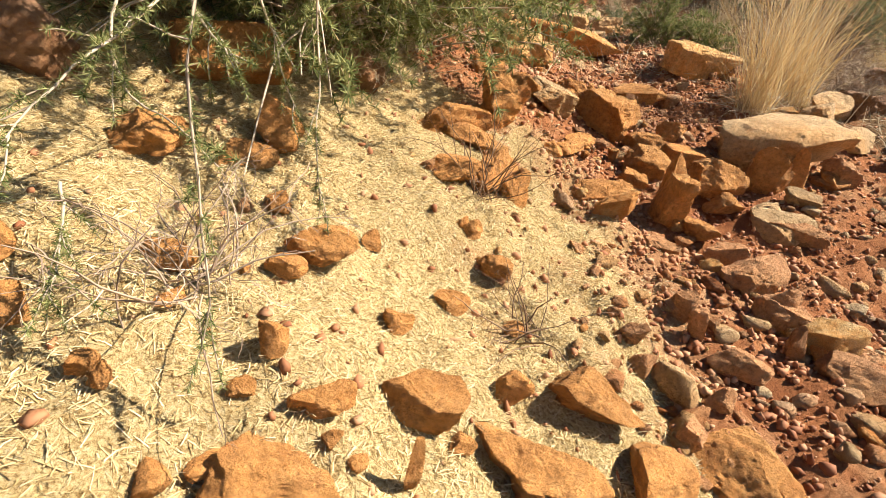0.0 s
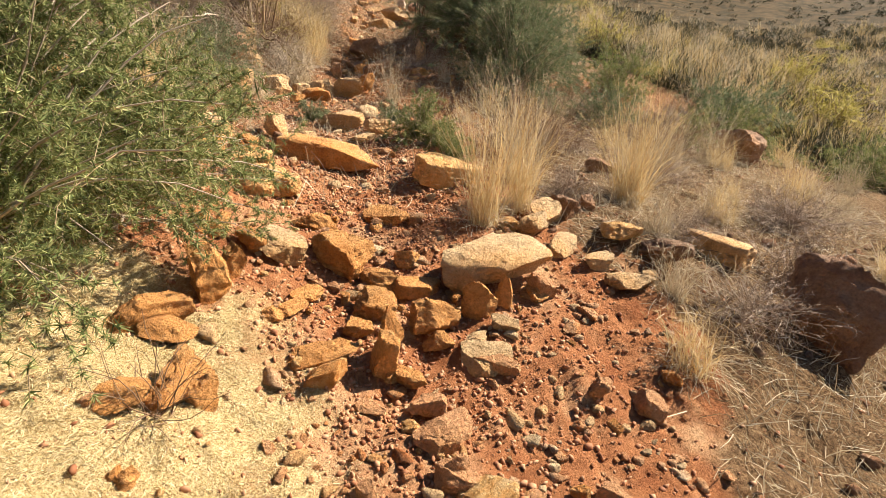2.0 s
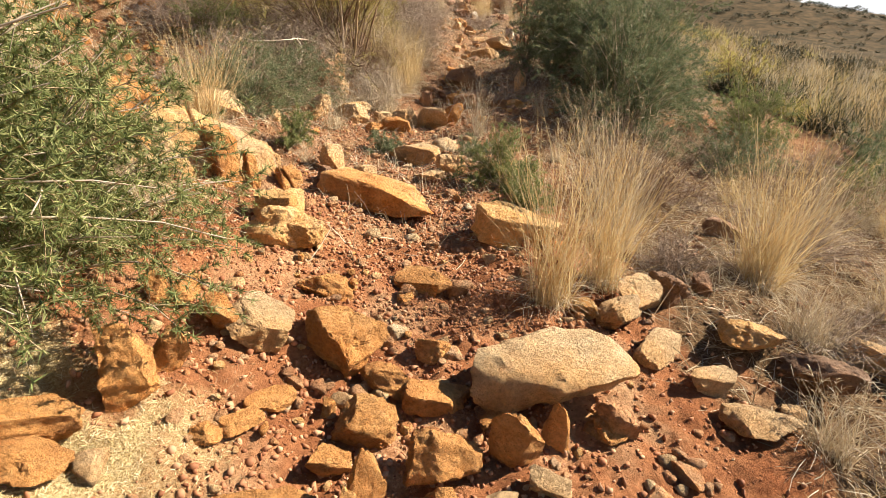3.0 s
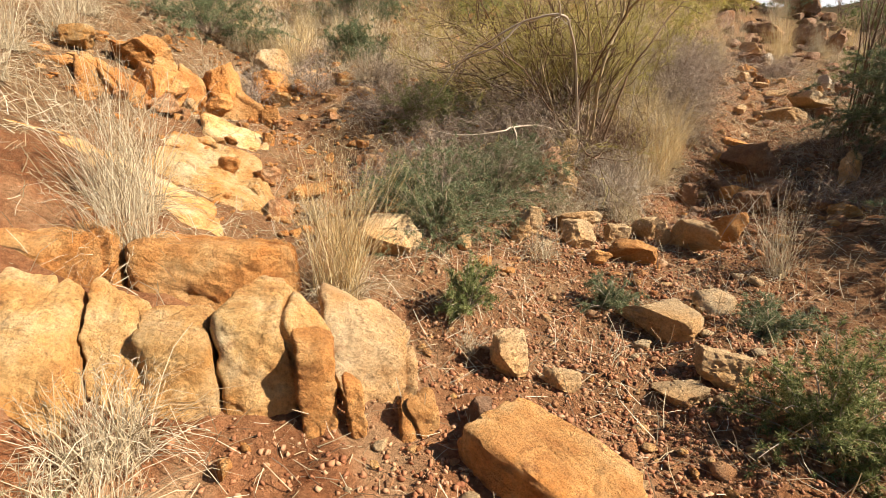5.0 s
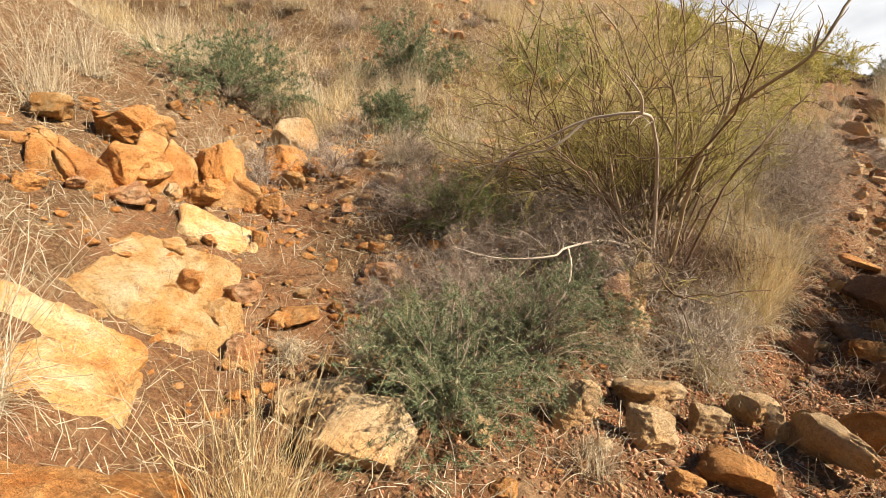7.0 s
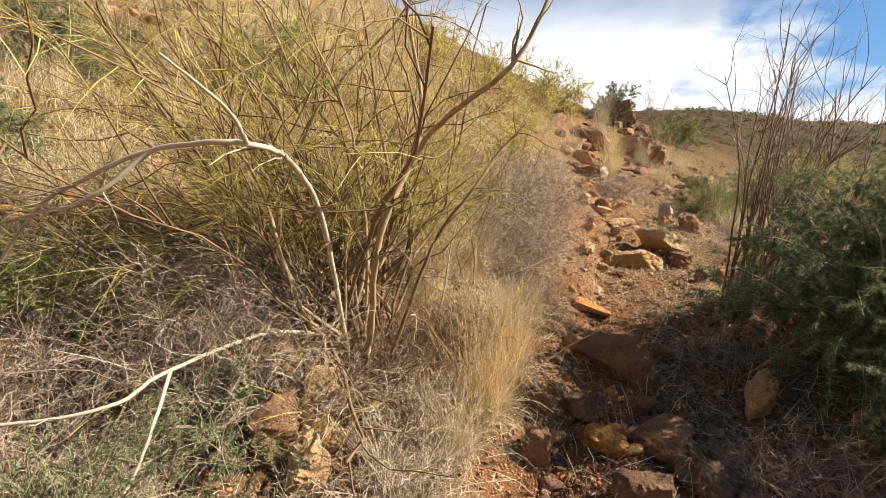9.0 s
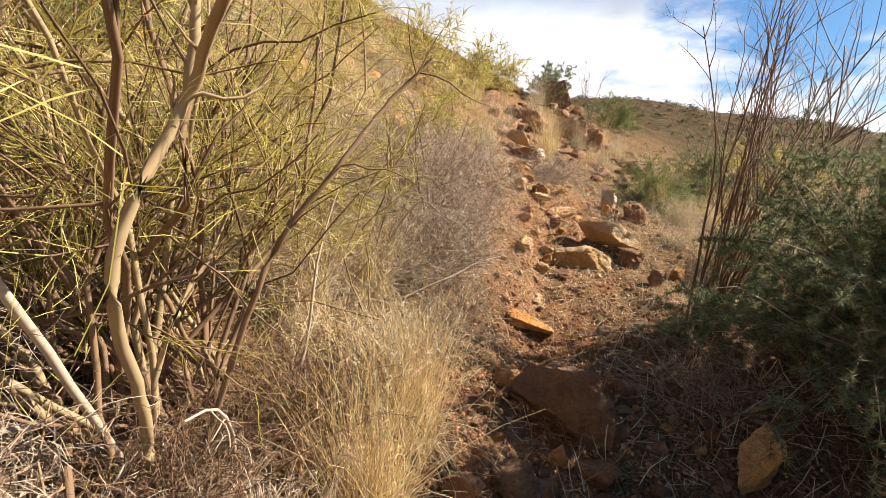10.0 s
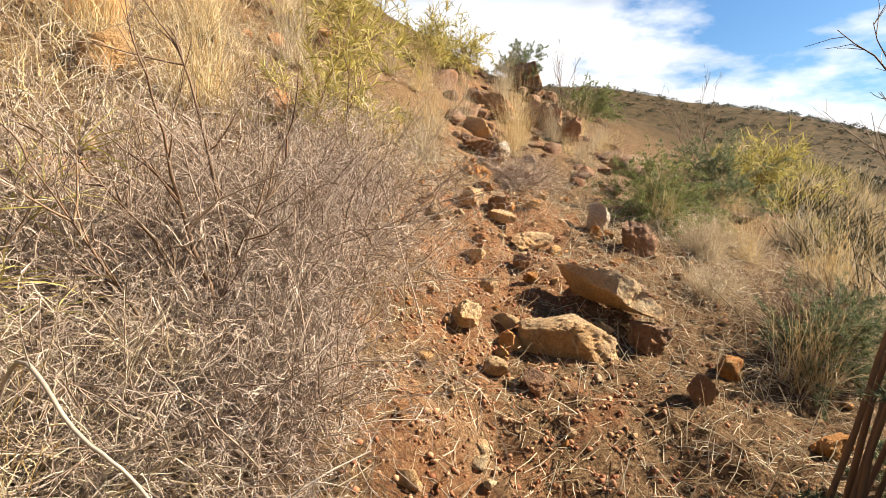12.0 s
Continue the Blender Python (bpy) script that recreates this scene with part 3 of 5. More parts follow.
def rocks_steps():
    boulder(0.86, 2.52, 0.37, 0.33, 0.21, -0, "squared orange sandstone block in the path")
    cobble(1.57, 2.42, 0.78, 0.46, 0.19, -12, "pale pitted sandstone boulder set in the path")
    cobble(0.89, 2.21, 0.26, 0.20, 0.13, -6, "orange sandstone block forming a rough step")
    boulder(0.80, 2.05, 0.15, 0.12, 0.11, 5, "orange sandstone block forming a rough step")
    boulder(0.92, 1.91, 0.15, 0.09, 0.22, -4, "orange sandstone block forming a rough step")
    boulder(1.13, 2.02, 0.30, 0.18, 0.19, -17, "split orange sandstone block forming a step")
    boulder(1.38, 2.06, 0.22, 0.13, 0.20, -22, "ridged orange sandstone block forming a step")
    boulder(1.56, 2.12, 0.14, 0.08, 0.17, -17, "orange sandstone block forming a rough step")
    boulder(1.14, 1.90, 0.17, 0.12, 0.08, -19, "orange sandstone wedge under the step")
    cobble(1.31, 1.89, 0.15, 0.12, 0.08, -12, "pale broken sandstone piece below the step")
    cobble(1.46, 1.94, 0.16, 0.12, 0.07, -25, "pale broken sandstone piece below the step")
    boulder(0.66, 1.87, 0.35, 0.14, 0.10, 18, "long flat orange sandstone stone")
    boulder(0.86, 1.78, 0.14, 0.21, 0.18, 5, "narrow upright orange sandstone stone")
    slab(0.55, 2.51, 0.28, 0.25, 0.10, 16, "pale tilted sandstone flake")
    boulder(0.26, 2.12, 0.23, 0.18, 0.21, 17, "wedge-shaped orange sandstone stone")
    boulder(0.33, 2.24, 0.15, 0.12, 0.14, 18, "orange sandstone stone beside the path")
    boulder(0.04, 1.93, 0.33, 0.23, 0.11, 37, "orange sandstone block in pale litter")
    boulder(0.14, 1.85, 0.22, 0.18, 0.08, 20, "orange sandstone block in pale litter")
    boulder(0.18, 1.62, 0.27, 0.19, 0.14, 36, "orange sandstone block in pale litter")
    boulder(0.74, 2.89, 0.25, 0.17, 0.11, 14, "orange sandstone stone in the path")
    boulder(1.22, 3.05, 0.33, 0.20, 0.09, -18, "orange sandstone stone in the path")
    slab(1.81, 3.61, 0.61, 0.30, 0.17, -10, "flat ochre sandstone stone in the path")
    boulder(0.47, 3.20, 0.34, 0.23, 0.18, 5, "three-cornered ochre sandstone stone")
    cobble(1.00, 2.39, 0.24, 0.14, 0.08, -9, "orange sandstone stone in the path")
    slab(1.18, 2.34, 0.26, 0.16, 0.07, -5, "orange sandstone stone in the path")
    cobble(1.19, 2.56, 0.16, 0.12, 0.09, -16, "orange sandstone stone in the path")
    cobble(1.75, 2.16, 0.16, 0.13, 0.05, -15, "orange sandstone stone in the path")
    slab(1.31, 1.78, 0.24, 0.19, 0.07, -14, "pale cracked sandstone lying in the soil")
    cobble(0.54, 2.11, 0.16, 0.11, 0.05, 20, "orange sandstone stone beside the step")
    cobble(0.61, 2.22, 0.17, 0.12, 0.05, 6, "orange sandstone stone beside the step")
    cobble(0.46, 2.05, 0.11, 0.08, 0.05, 9, "orange sandstone stone beside the step")
    boulder(0.28, 2.52, 0.19, 0.15, 0.11, 29, "orange sandstone stone beside the path")
    boulder(0.21, 2.50, 0.11, 0.09, 0.10, 21, "orange sandstone stone beside the path")
    boulder(0.96, 1.73, 0.17, 0.13, 0.07, -11, "orange sandstone stone beside the path")


rocks_steps()


def rocks_right():
    cobble(2.11, 2.82, 0.18, 0.33, 0.18, -52, "pale ribbed sandstone outcrop")
    cobble(2.18, 2.61, 0.20, 0.33, 0.12, -56, "pale ribbed sandstone outcrop")
    cobble(2.27, 2.96, 0.20, 0.29, 0.15, -54, "pale ribbed sandstone outcrop")
    boulder(2.63, 2.63, 0.32, 0.32, 0.12, -39, "ochre sandstone stone at the path edge")
    boulder(2.79, 2.40, 0.36, 0.21, 0.14, -60, "dull sandstone stone in dry grass")
    slab(3.4, 2.5, 0.5, 0.42, 0.17, -64, "large pale sandstone slab among dry grass")
    boulder(2.43, 3.02, 0.31, 0.22, 0.19, -31, "grey-brown sandstone block on the rising path")
    cobble(2.71, 3.11, 0.17, 0.13, 0.13, -35, "grey-brown rounded stone on the rising path")
    boulder(3.49, 4.06, 0.37, 0.30, 0.16, -36, "shaded brown boulder on the rising path")
    boulder(6.41, 5.23, 1.04, 0.52, 0.52, -69, "long brown boulder on the slope")
    cobble(2.41, 2.21, 0.25, 0.31, 0.08, -71, "pale ribbed sandstone outcrop")
    cobble(2.35, 2.42, 0.20, 0.31, 0.09, -67, "pale ribbed sandstone outcrop")
    cobble(2.59, 2.28, 0.14, 0.11, 0.06, -43, "small pale stone on the rising path")
    cobble(1.90, 1.44, 0.17, 0.14, 0.10, -47, "rounded reddish stone beside the path")
    cobble(1.72, 1.52, 0.12, 0.10, 0.08, -42, "rounded reddish stone beside the path")
    cobble(2.21, 0.85, 0.29, 0.23, 0.11, -65, "rounded reddish stone beside the path")
    cobble(1.46, 1.08, 0.17, 0.13, 0.09, -45, "rounded reddish stone beside the path")
    cobble(1.60, 0.86, 0.17, 0.13, 0.13, -55, "rounded reddish stone beside the path")
    cobble(0.97, 1.23, 0.14, 0.11, 0.11, -26, "rounded reddish stone beside the path")
    boulder(3.41, 1.70, 0.68, 0.48, 0.46, -63, "big dark brown boulder on the lower slope")


rocks_right()


LEDGE = (-0.285, 3.714), (0.80, 0.60)          # foot of the ledge and the way along its face


def bedrock(along_, back, base, tops, lean, label, seed, name="ledge_block", joints=2, away=0.01, origin=LEDGE, rounding=9.0):
    """A block of bedrock: from-to along the face, from-to behind it, the base, the heights of its top (front left, front right, back left,
    back right), how far the face leans back, and a number of joints that split its skin."""
    rng = np.random.default_rng(seed)
    v, fc = ico(6)
    v = v / (np.sum(np.abs(v) ** rounding, 1) ** (1 / rounding))[:, None]
    for c in range(5 if along_[1] - along_[0] > 0.25 else 0):
        n = unit(rng.normal(size=3) * np.array([1, 0.7, 0.8]))
        v = v - np.clip(v @ n - rng.uniform(0.95, 1.15), 0, None)[:, None] * n * 0.9
    n0 = unit(v)
    q = (v + 1) / 2
    sx = along_[0] + (along_[1] - along_[0]) * q[:, 0]
    gap = back[0] + (back[1] - back[0]) * q[:, 1]
    over = land(origin[0][0] + sx * origin[1][0] - gap * origin[1][1], origin[0][1] + sx * origin[1][1] + gap * origin[1][0])
    if isinstance(tops, float):
        top = over + tops
    else:
        top = (tops[0] * (1 - q[:, 0]) + tops[1] * q[:, 0]) * (1 - q[:, 1]) + (tops[2] * (1 - q[:, 0]) + tops[3] * q[:, 0]) * q[:, 1]
        top = np.maximum(top, over + (0.11 if name == "bedrock_slab" else 0.06))
    sy = back[0] + (back[1] - back[0]) * q[:, 1] + lean * q[:, 2] * (1 - q[:, 1])
    p = np.stack([sx, sy, base + (top - base) * q[:, 2]], -1)
    f = p * 2.2 + seed * 1.7
    d = 0.03 * fbm(f, 1.0, seed, 3) - 0.026 * np.abs(fbm(f, 2.3, seed + 5, 4)) + 0.007 * fbm(f, 9, seed + 9, 3)
    bed = p[:, 2] * 9 + p[:, 0] * 4 + 1.3 * vnoise(f[:, 0], f[:, 1], f[:, 2], seed + 21)
    d = d - 0.006 * np.clip(np.abs((bed % 1.0) - 0.5) * 6 - 2.2, 0, 1)
    for j in range(joints):
        n = unit(np.array([1.0, rng.normal() * 0.55, rng.normal() * 0.45]))
        c = p[int(rng.integers(len(p)))]
        away_ = (p - c) @ n + 0.05 * vnoise(f[:, 0] * 1.4, f[:, 1] * 1.4, f[:, 2] * 1.4, seed + 60 + j)
        d = d - 0.035 * np.exp(-(away_ / 0.009) ** 2) + away * np.tanh(away_ / 0.03) * rng.uniform(-1, 1)
    p = p + n0 * d[:, None]
    (ox, oy), (ux, uy) = origin
    w = np.stack([ox + p[:, 0] * ux - p[:, 1] * uy, oy + p[:, 0] * uy + p[:, 1] * ux, p[:, 2]], -1)
    mid = np.array([w[:, 0].mean(), w[:, 1].mean(), base])
    me = mesh_of(name, w - mid, fc, tint(label), True)
    me.set_sharp_from_angle(angle=radians(30))
    ob = new(name, me)
    ob.location = mid
    return tagged(ob, label, "rock", "bedrock of the ledge")


def rocks_ledge():
    bedrock((0.09, 0.50), (-0.02, 0.50), 0.88, (1.38, 1.31, 1.49, 1.36), 0.13, "ochre sandstone block of the ledge with a pale flat top", 31, joints=1)
    bedrock((0.515, 0.88), (-0.02, 0.56), 0.78, (1.27, 1.05, 1.36, 1.12), 0.12, "leaning pale ochre block at the end of the ledge", 32, joints=2)
    bedrock((0.39, 0.51), (-0.09, 0.1), 0.88, (1.24, 1.2, 1.28, 1.24), 0.04, "narrow split piece of the ledge", 33, joints=1)
    bedrock((0.54, 0.62), (-0.13, 0.0), 0.85, (1.12, 1.09, 1.14, 1.10), 0.03, "small wedged stone of the ledge", 34, joints=0, rounding=6)
    bedrock((0.73, 0.90), (-0.16, 0.02), 0.80, (1.02, 0.98, 1.02, 0.98), 0.03, "orange sandstone stone at the foot of the ledge", 35, joints=1, rounding=5)
    bedrock((-0.15, 0.085), (-0.02, 0.32), 0.92, (1.35, 1.30, 1.39, 1.36), 0.09, "ochre upright block of the ledge with one crack", 36, joints=1)
    bedrock((-0.34, -0.14), (-0.08, 0.40), 0.95, (1.46, 1.34, 1.57, 1.44), 0.24, "ochre sloping block of the ledge split by cracks", 38, joints=2)
    bedrock((-0.66, -0.34), (-0.22, 0.44), 0.98, (1.48, 1.42, 1.66, 1.59), 0.30, "broad smooth ochre block of the ledge", 39, joints=2)
    bedrock((-1.25, -0.67), (-0.3, 0.44), 1.0, (1.56, 1.48, 1.72, 1.66), 0.30, "broad smooth ochre block of the ledge", 40, joints=3)
    bedrock((-0.30, 0.42), (0.48, 1.05), 1.05, (1.65, 1.53, 1.62, 1.46), 0.08, "broad flat-topped sandstone shelf behind the ledge", 41, joints=1)
    bedrock((-1.0, -0.32), (0.50, 1.1), 1.2, (1.74, 1.66, 1.78, 1.66), 0.1, "low sandstone shelf half covered by straw", 43, joints=1)
    cobble(0.64, 4.70, 0.26, 0.21, 0.20, 16, "pale hollowed limestone stone")
    boulder(0.87, 4.72, 0.22, 0.17, 0.08, 11, "pale stone beside the path")
    slab(1.04, 4.05, 0.88, 0.4, 0.15, -24, "long tilted orange sandstone slab")
    boulder(0.46, 3.48, 0.47, 0.33, 0.21, 55, "three-cornered ochre sandstone stone in gravel")
    boulder(1.91, 4.08, 0.34, 0.20, 0.24, -50, "brown stone in shade of a bush")
    slab(1.37, 5.67, 0.55, 0.44, 0.16, 0, "pale flat bedrock in the path")
    slab(1.63, 5.11, 0.31, 0.28, 0.12, -5, "pale flat bedrock in the path")
    slab(1.41, 4.89, 0.26, 0.21, 0.08, -0, "pale flat bedrock in the path")
    cobble(0.71, 6.82, 0.41, 0.33, 0.14, 8, "pale rounded stone on the rising path")
    cobble(0.65, 4.23, 0.13, 0.11, 0.11, 20, "brown stone beside the slab")


rocks_ledge()


def rocks_slope():
    bank, lower = ((-1.58, 5.84), (0.69, 0.72)), ((-1.38, 5.05), (0.69, 0.72))
    bedrock((-0.98, 0.05), (-0.3, 0.45), 1.2, (2.02, 1.62, 2.25, 1.86), 0.15, "long smooth ochre bedrock slab dipping to the hollow", 44, "bedrock_slab", 2, 0.015, bank, 10)
    bedrock((-1.05, 0.05), (-0.45, 0.42), 1.2, (1.9, 1.5, 2.04, 1.66), 0.15, "long smooth ochre bedrock slab dipping to the hollow", 45, "bedrock_slab", 2, 0.015, lower, 10)
    bedrock((-0.42, 0.16), (0.46, 0.88), 1.4, (2.06, 1.80, 2.14, 1.92), 0.12, "cracked ochre bedrock hump on the bank", 46, "bedrock_slab", 3, 0.03, bank, 8)
    bedrock((-1.25, -0.75), (0.55, 0.95), 1.6, 0.22, 0.12, "orange bedrock step on the bank", 47, "bedrock_slab", 3, 0.03, bank, 8)
    bedrock((-0.72, -0.30), (0.95, 1.4), 1.6, 0.26, 0.15, "orange bedrock step on the bank", 48, "bedrock_slab", 3, 0.03, bank, 8)
    bedrock((-0.25, 0.25), (1.05, 1.4), 1.6, 0.18, 0.12, "orange bedrock step on the bank", 49, "bedrock_slab", 3, 0.03, bank, 8)
    boulder(-2.70, 5.93, 0.61, 0.49, 0.32, 56, "orange sandstone outcrop block on the bank")
    boulder(-3.15, 6.31, 0.59, 0.47, 0.33, 56, "orange sandstone outcrop block on the bank")
    boulder(-2.62, 6.67, 0.52, 0.41, 0.56, 49, "orange sandstone outcrop block on the bank")
    boulder(-2.65, 7.47, 0.76, 0.45, 0.36, 42, "orange sandstone outcrop block on the bank")
    boulder(-2.22, 6.81, 0.25, 0.20, 0.19, 44, "orange sandstone stone on the bank")
    cobble(-2.52, 6.40, 0.35, 0.28, 0.24, 50, "orange sandstone stone on the bank")
    slab(-0.72, 5.61, 0.48, 0.29, 0.14, 49, "flat pale bedrock by the tussock")
    slab(-0.36, 5.41, 0.63, 0.38, 0.19, 20, "flat pale bedrock by the tussock")
    cobble(0.73, 6.86, 0.43, 0.35, 0.18, 5, "pale stone of a row across the path")
    cobble(0.76, 6.43, 0.32, 0.26, 0.18, 5, "pale stone of a row across the path")
    cobble(1.04, 6.88, 0.32, 0.2, 0.17, -1, "pale stone of a row across the path")
    cobble(1.30, 7.23, 0.33, 0.26, 0.18, -4, "pale stone of a row across the path")
    boulder(1.60, 7.02, 0.80, 0.24, 0.22, -50, "long pale stone of a row across the path")
    boulder(1.42, 7.04, 0.15, 0.12, 0.24, -7, "pale stone of a row across the path")
    boulder(0.41, 6.35, 0.27, 0.21, 0.23, 12, "pale stone of a row across the path")
    cobble(1.22, 6.46, 0.43, 0.35, 0.14, -4, "rounded stone beside the path")
    cobble(0.95, 6.23, 0.21, 0.17, 0.08, 1, "rounded stone beside the path")
    boulder(0.57, 7.54, 0.26, 0.20, 0.24, 6, "pale stone under the broom")
    boulder(0.40, 7.54, 0.32, 0.26, 0.33, 8, "layered grey stone under the broom")
    cobble(0.03, 5.94, 0.13, 0.10, 0.16, 21, "pale stone beside a bush")
    cobble(0.27, 5.65, 0.15, 0.12, 0.06, 19, "orange sandstone stone in gravel")
    cobble(0.41, 5.66, 0.15, 0.12, 0.04, 15, "orange sandstone stone in gravel")
    cobble(-2.72, 5.36, 0.18, 0.15, 0.11, 63, "orange sandstone stone on the bank")


rocks_slope()


def rocks_gully():
    boulder(2.46, 8.41, 0.56, 0.45, 0.18, -20, "grey-brown stone in the shaded gully")
    boulder(2.15, 8.32, 0.33, 0.27, 0.14, -15, "orange stone in the shaded gully")
    boulder(3.2, 8.66, 0.26, 0.18, 0.38, -30, "upright pale stone in the shaded gully")
    cobble(2.60, 8.01, 0.39, 0.31, 0.17, -26, "brown stone in the shaded gully")
    cobble(2.23, 7.88, 0.40, 0.32, 0.19, -19, "brown stone in the shaded gully")
    boulder(2.43, 9.12, 0.67, 0.33, 0.33, -36, "rust-brown long stone in the shaded gully")
    cobble(2.03, 8.73, 0.37, 0.29, 0.11, -12, "brown stone in the shaded gully")
    boulder(1.72, 8.23, 0.22, 0.17, 0.21, -8, "brown stone in the shaded gully")
    slab(2.42, 10.16, 0.36, 0.24, 0.08, -14, "flat stone across the path")
    cobble(2.82, 8.32, 0.31, 0.25, 0.09, -27, "brown stone in the shaded gully")
    boulder(2.77, 7.89, 0.31, 0.25, 0.13, -30, "brown stone in the shaded gully")
    cobble(1.78, 8.59, 0.20, 0.16, 0.11, -8, "brown stone in the shaded gully")
    boulder(0.25, 7.86, 0.47, 0.37, 0.24, 23, "layered grey-brown bedrock under the broom")
    boulder(0.55, 7.71, 0.27, 0.22, 0.35, 19, "layered pale bedrock under the broom")
    boulder(0.56, 7.51, 0.23, 0.19, 0.11, 20, "layered pale bedrock under the broom")


rocks_gully()


def rocks_rise():
    wedge(3.5, 11.55, 0.8, 0.13, 0.36, -64, "large tan wedge-shaped rock standing on edge")
    slab(3.18, 11.27, 0.52, 0.36, 0.16, -16, "flat tan sandstone stone on the path")
    boulder(3.64, 11.27, 0.29, 0.23, 0.17, -29, "grey stone half in shade")
    boulder(2.61, 11.31, 0.23, 0.16, 0.13, -34, "tan angular stone beside the path")
    cobble(2.86, 11.28, 0.16, 0.13, 0.08, -15, "orange small stone on the rising path")
    boulder(2.92, 10.91, 0.17, 0.14, 0.11, -18, "dark brown stone on the rising path")
    boulder(4.15, 13.14, 0.24, 0.15, 0.30, -24, "upright whitish stone on the rising path")
    boulder(4.27, 12.70, 0.35, 0.28, 0.24, -27, "dark brown stone on the rising path")
    boulder(2.83, 11.78, 0.16, 0.11, 0.12, -12, "tan angular stone on the rising path")
    boulder(2.87, 12.86, 0.28, 0.22, 0.15, -9, "tan stone on the rising path")
    boulder(3.16, 13.06, 0.30, 0.24, 0.18, -13, "brown stone on the rising path")
    boulder(3.32, 12.59, 0.40, 0.28, 0.12, -16, "tan stone on the path")
    boulder(3.13, 12.84, 0.28, 0.23, 0.10, -13, "pale stone on the path")
    cobble(3.15, 12.18, 0.18, 0.15, 0.10, -15, "brown stone on the path")
    cobble(2.79, 12.07, 0.15, 0.12, 0.10, -10, "tan stone on the path")
    cobble(2.72, 11.01, 0.14, 0.11, 0.08, -13, "tan stone on the path")
    boulder(3.67, 10.78, 0.15, 0.12, 0.16, -35, "dull brown stone in dry grass")
    boulder(3.73, 15.42, 0.27, 0.21, 0.32, -13, "whitish upright stone on the rising path")
    boulder(3.32, 15.19, 0.57, 0.46, 0.29, -10, "red-brown outcrop rock on the rising path")
    boulder(5.33, 18.87, 1.15, 0.92, 0.61, -17, "red-brown outcrop rock on the rising path")
    boulder(4.41, 18.96, 0.91, 0.73, 0.45, -12, "red-brown outcrop rock on the rising path")
    boulder(5.72, 18.30, 0.67, 0.54, 0.68, -20, "red-brown outcrop rock on the rising path")
    boulder(6.39, 24.21, 1.57, 1.26, 0.75, -15, "dark red-brown outcrop rock")
    boulder(3.65, 16.70, 0.53, 0.43, 0.28, -10, "tan outcrop rock on the rising path")
    boulder(0.09, 12.89, 0.41, 0.33, 0.29, 26, "orange outcrop rock on the hillside")
    boulder(0.44, 12.29, 0.39, 0.31, 0.25, 26, "pale outcrop rock on the hillside")


rocks_rise()


def rocks_bank():
    boulder(-0.60, 1.53, 0.39, 0.27, 0.13, 32, "shaded orange slab jutting from the bank")
    boulder(-0.39, 1.30, 0.19, 0.15, 0.12, 17, "shaded orange block of the bank")
    boulder(-0.60, 1.10, 0.23, 0.18, 0.09, 29, "shaded orange block of the bank")
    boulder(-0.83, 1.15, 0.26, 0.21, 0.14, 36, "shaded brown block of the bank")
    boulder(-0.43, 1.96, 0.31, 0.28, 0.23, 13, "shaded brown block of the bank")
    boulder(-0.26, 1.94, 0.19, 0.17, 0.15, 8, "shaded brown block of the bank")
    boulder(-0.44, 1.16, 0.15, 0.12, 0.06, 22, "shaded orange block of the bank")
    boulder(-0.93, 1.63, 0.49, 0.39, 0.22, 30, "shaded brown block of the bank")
    boulder(0.56, 3.31, 0.33, 0.26, 0.16, -9, "ochre stone above the litter")
    boulder(0.28, 2.13, 0.14, 0.11, 0.15, -7, "orange stone above the litter")


rocks_bank()


# ---- plants ----
def root(name, x, y, label, category, group="", lift=0.0):
    ob = new(name)
    ob.location = (x, y, gz(x, y) + lift)
    return tagged(ob, label, category, group)


def tussock(x, y, height, spread, count, label, mat=None, lean=(0, 0), seed=None):
    """A clump of dry grass: upright culm with seed heads over a skirt of bent thatch."""
    rng = np.random.default_rng(seed if seed is not None else int(abs(x * 977 + y * 131) * 10))
    mat = mat or GOLD
    ob = root("grass_tussock", x, y, label, "grass", "dry grass tussocks")
    r = spread * 0.35
    a = rng.uniform(0, 2 * np.pi, count)
    q = np.sqrt(rng.uniform(0, 1, count)) * r
    start = np.stack([np.cos(a) * q, np.sin(a) * q, np.full(count, -0.03)], -1)
    way = dome(rng, count, 0, 0.42) + np.array([*lean, 0])
    long = arcs(rng, start, way, height * rng.uniform(0.4, 1.15, count), 6, 0.16, 0.11)
    part("culm", mesh_of("culm", *ribbons(long, rng.uniform(0.002, 0.0046, count), rng, 0.3), mat), ob)
    n2 = count
    a = rng.uniform(0, 2 * np.pi, n2)
    start = np.stack([np.cos(a) * r, np.sin(a) * r, np.full(n2, -0.02)], -1) * rng.uniform(0.2, 1, (n2, 1))
    skirt = arcs(rng, start, dome(rng, n2, 0.4, 1.35), spread * rng.uniform(0.4, 1.15, n2), 5, 0.5, 0.16)
    part("thatch", mesh_of("thatch", *ribbons(skirt, rng.uniform(0.002, 0.0045, n2), rng, 0.4), STRAW), ob, "bleached bent straw skirt")
    tips = long[rng.uniform(size=count) < 0.45]
    if len(tips):
        p = np.repeat(tips[:, -1], 4, 0) - rng.uniform(0, 0.12, (len(tips) * 4, 1)) * np.repeat(unit(tips[:, -1] - tips[:, -2]), 4, 0) * height
        ear = arcs(rng, p, np.repeat(unit(tips[:, -1] - tips[:, -2]), 4, 0) + rng.normal(size=(len(p), 3)) * 0.5, 0.03 * rng.uniform(0.6, 1.5, len(p)), 3, 0.2)
        part("seed_head", mesh_of("seed_head", *ribbons(ear, 0.003, rng), mat), ob)
    return ob


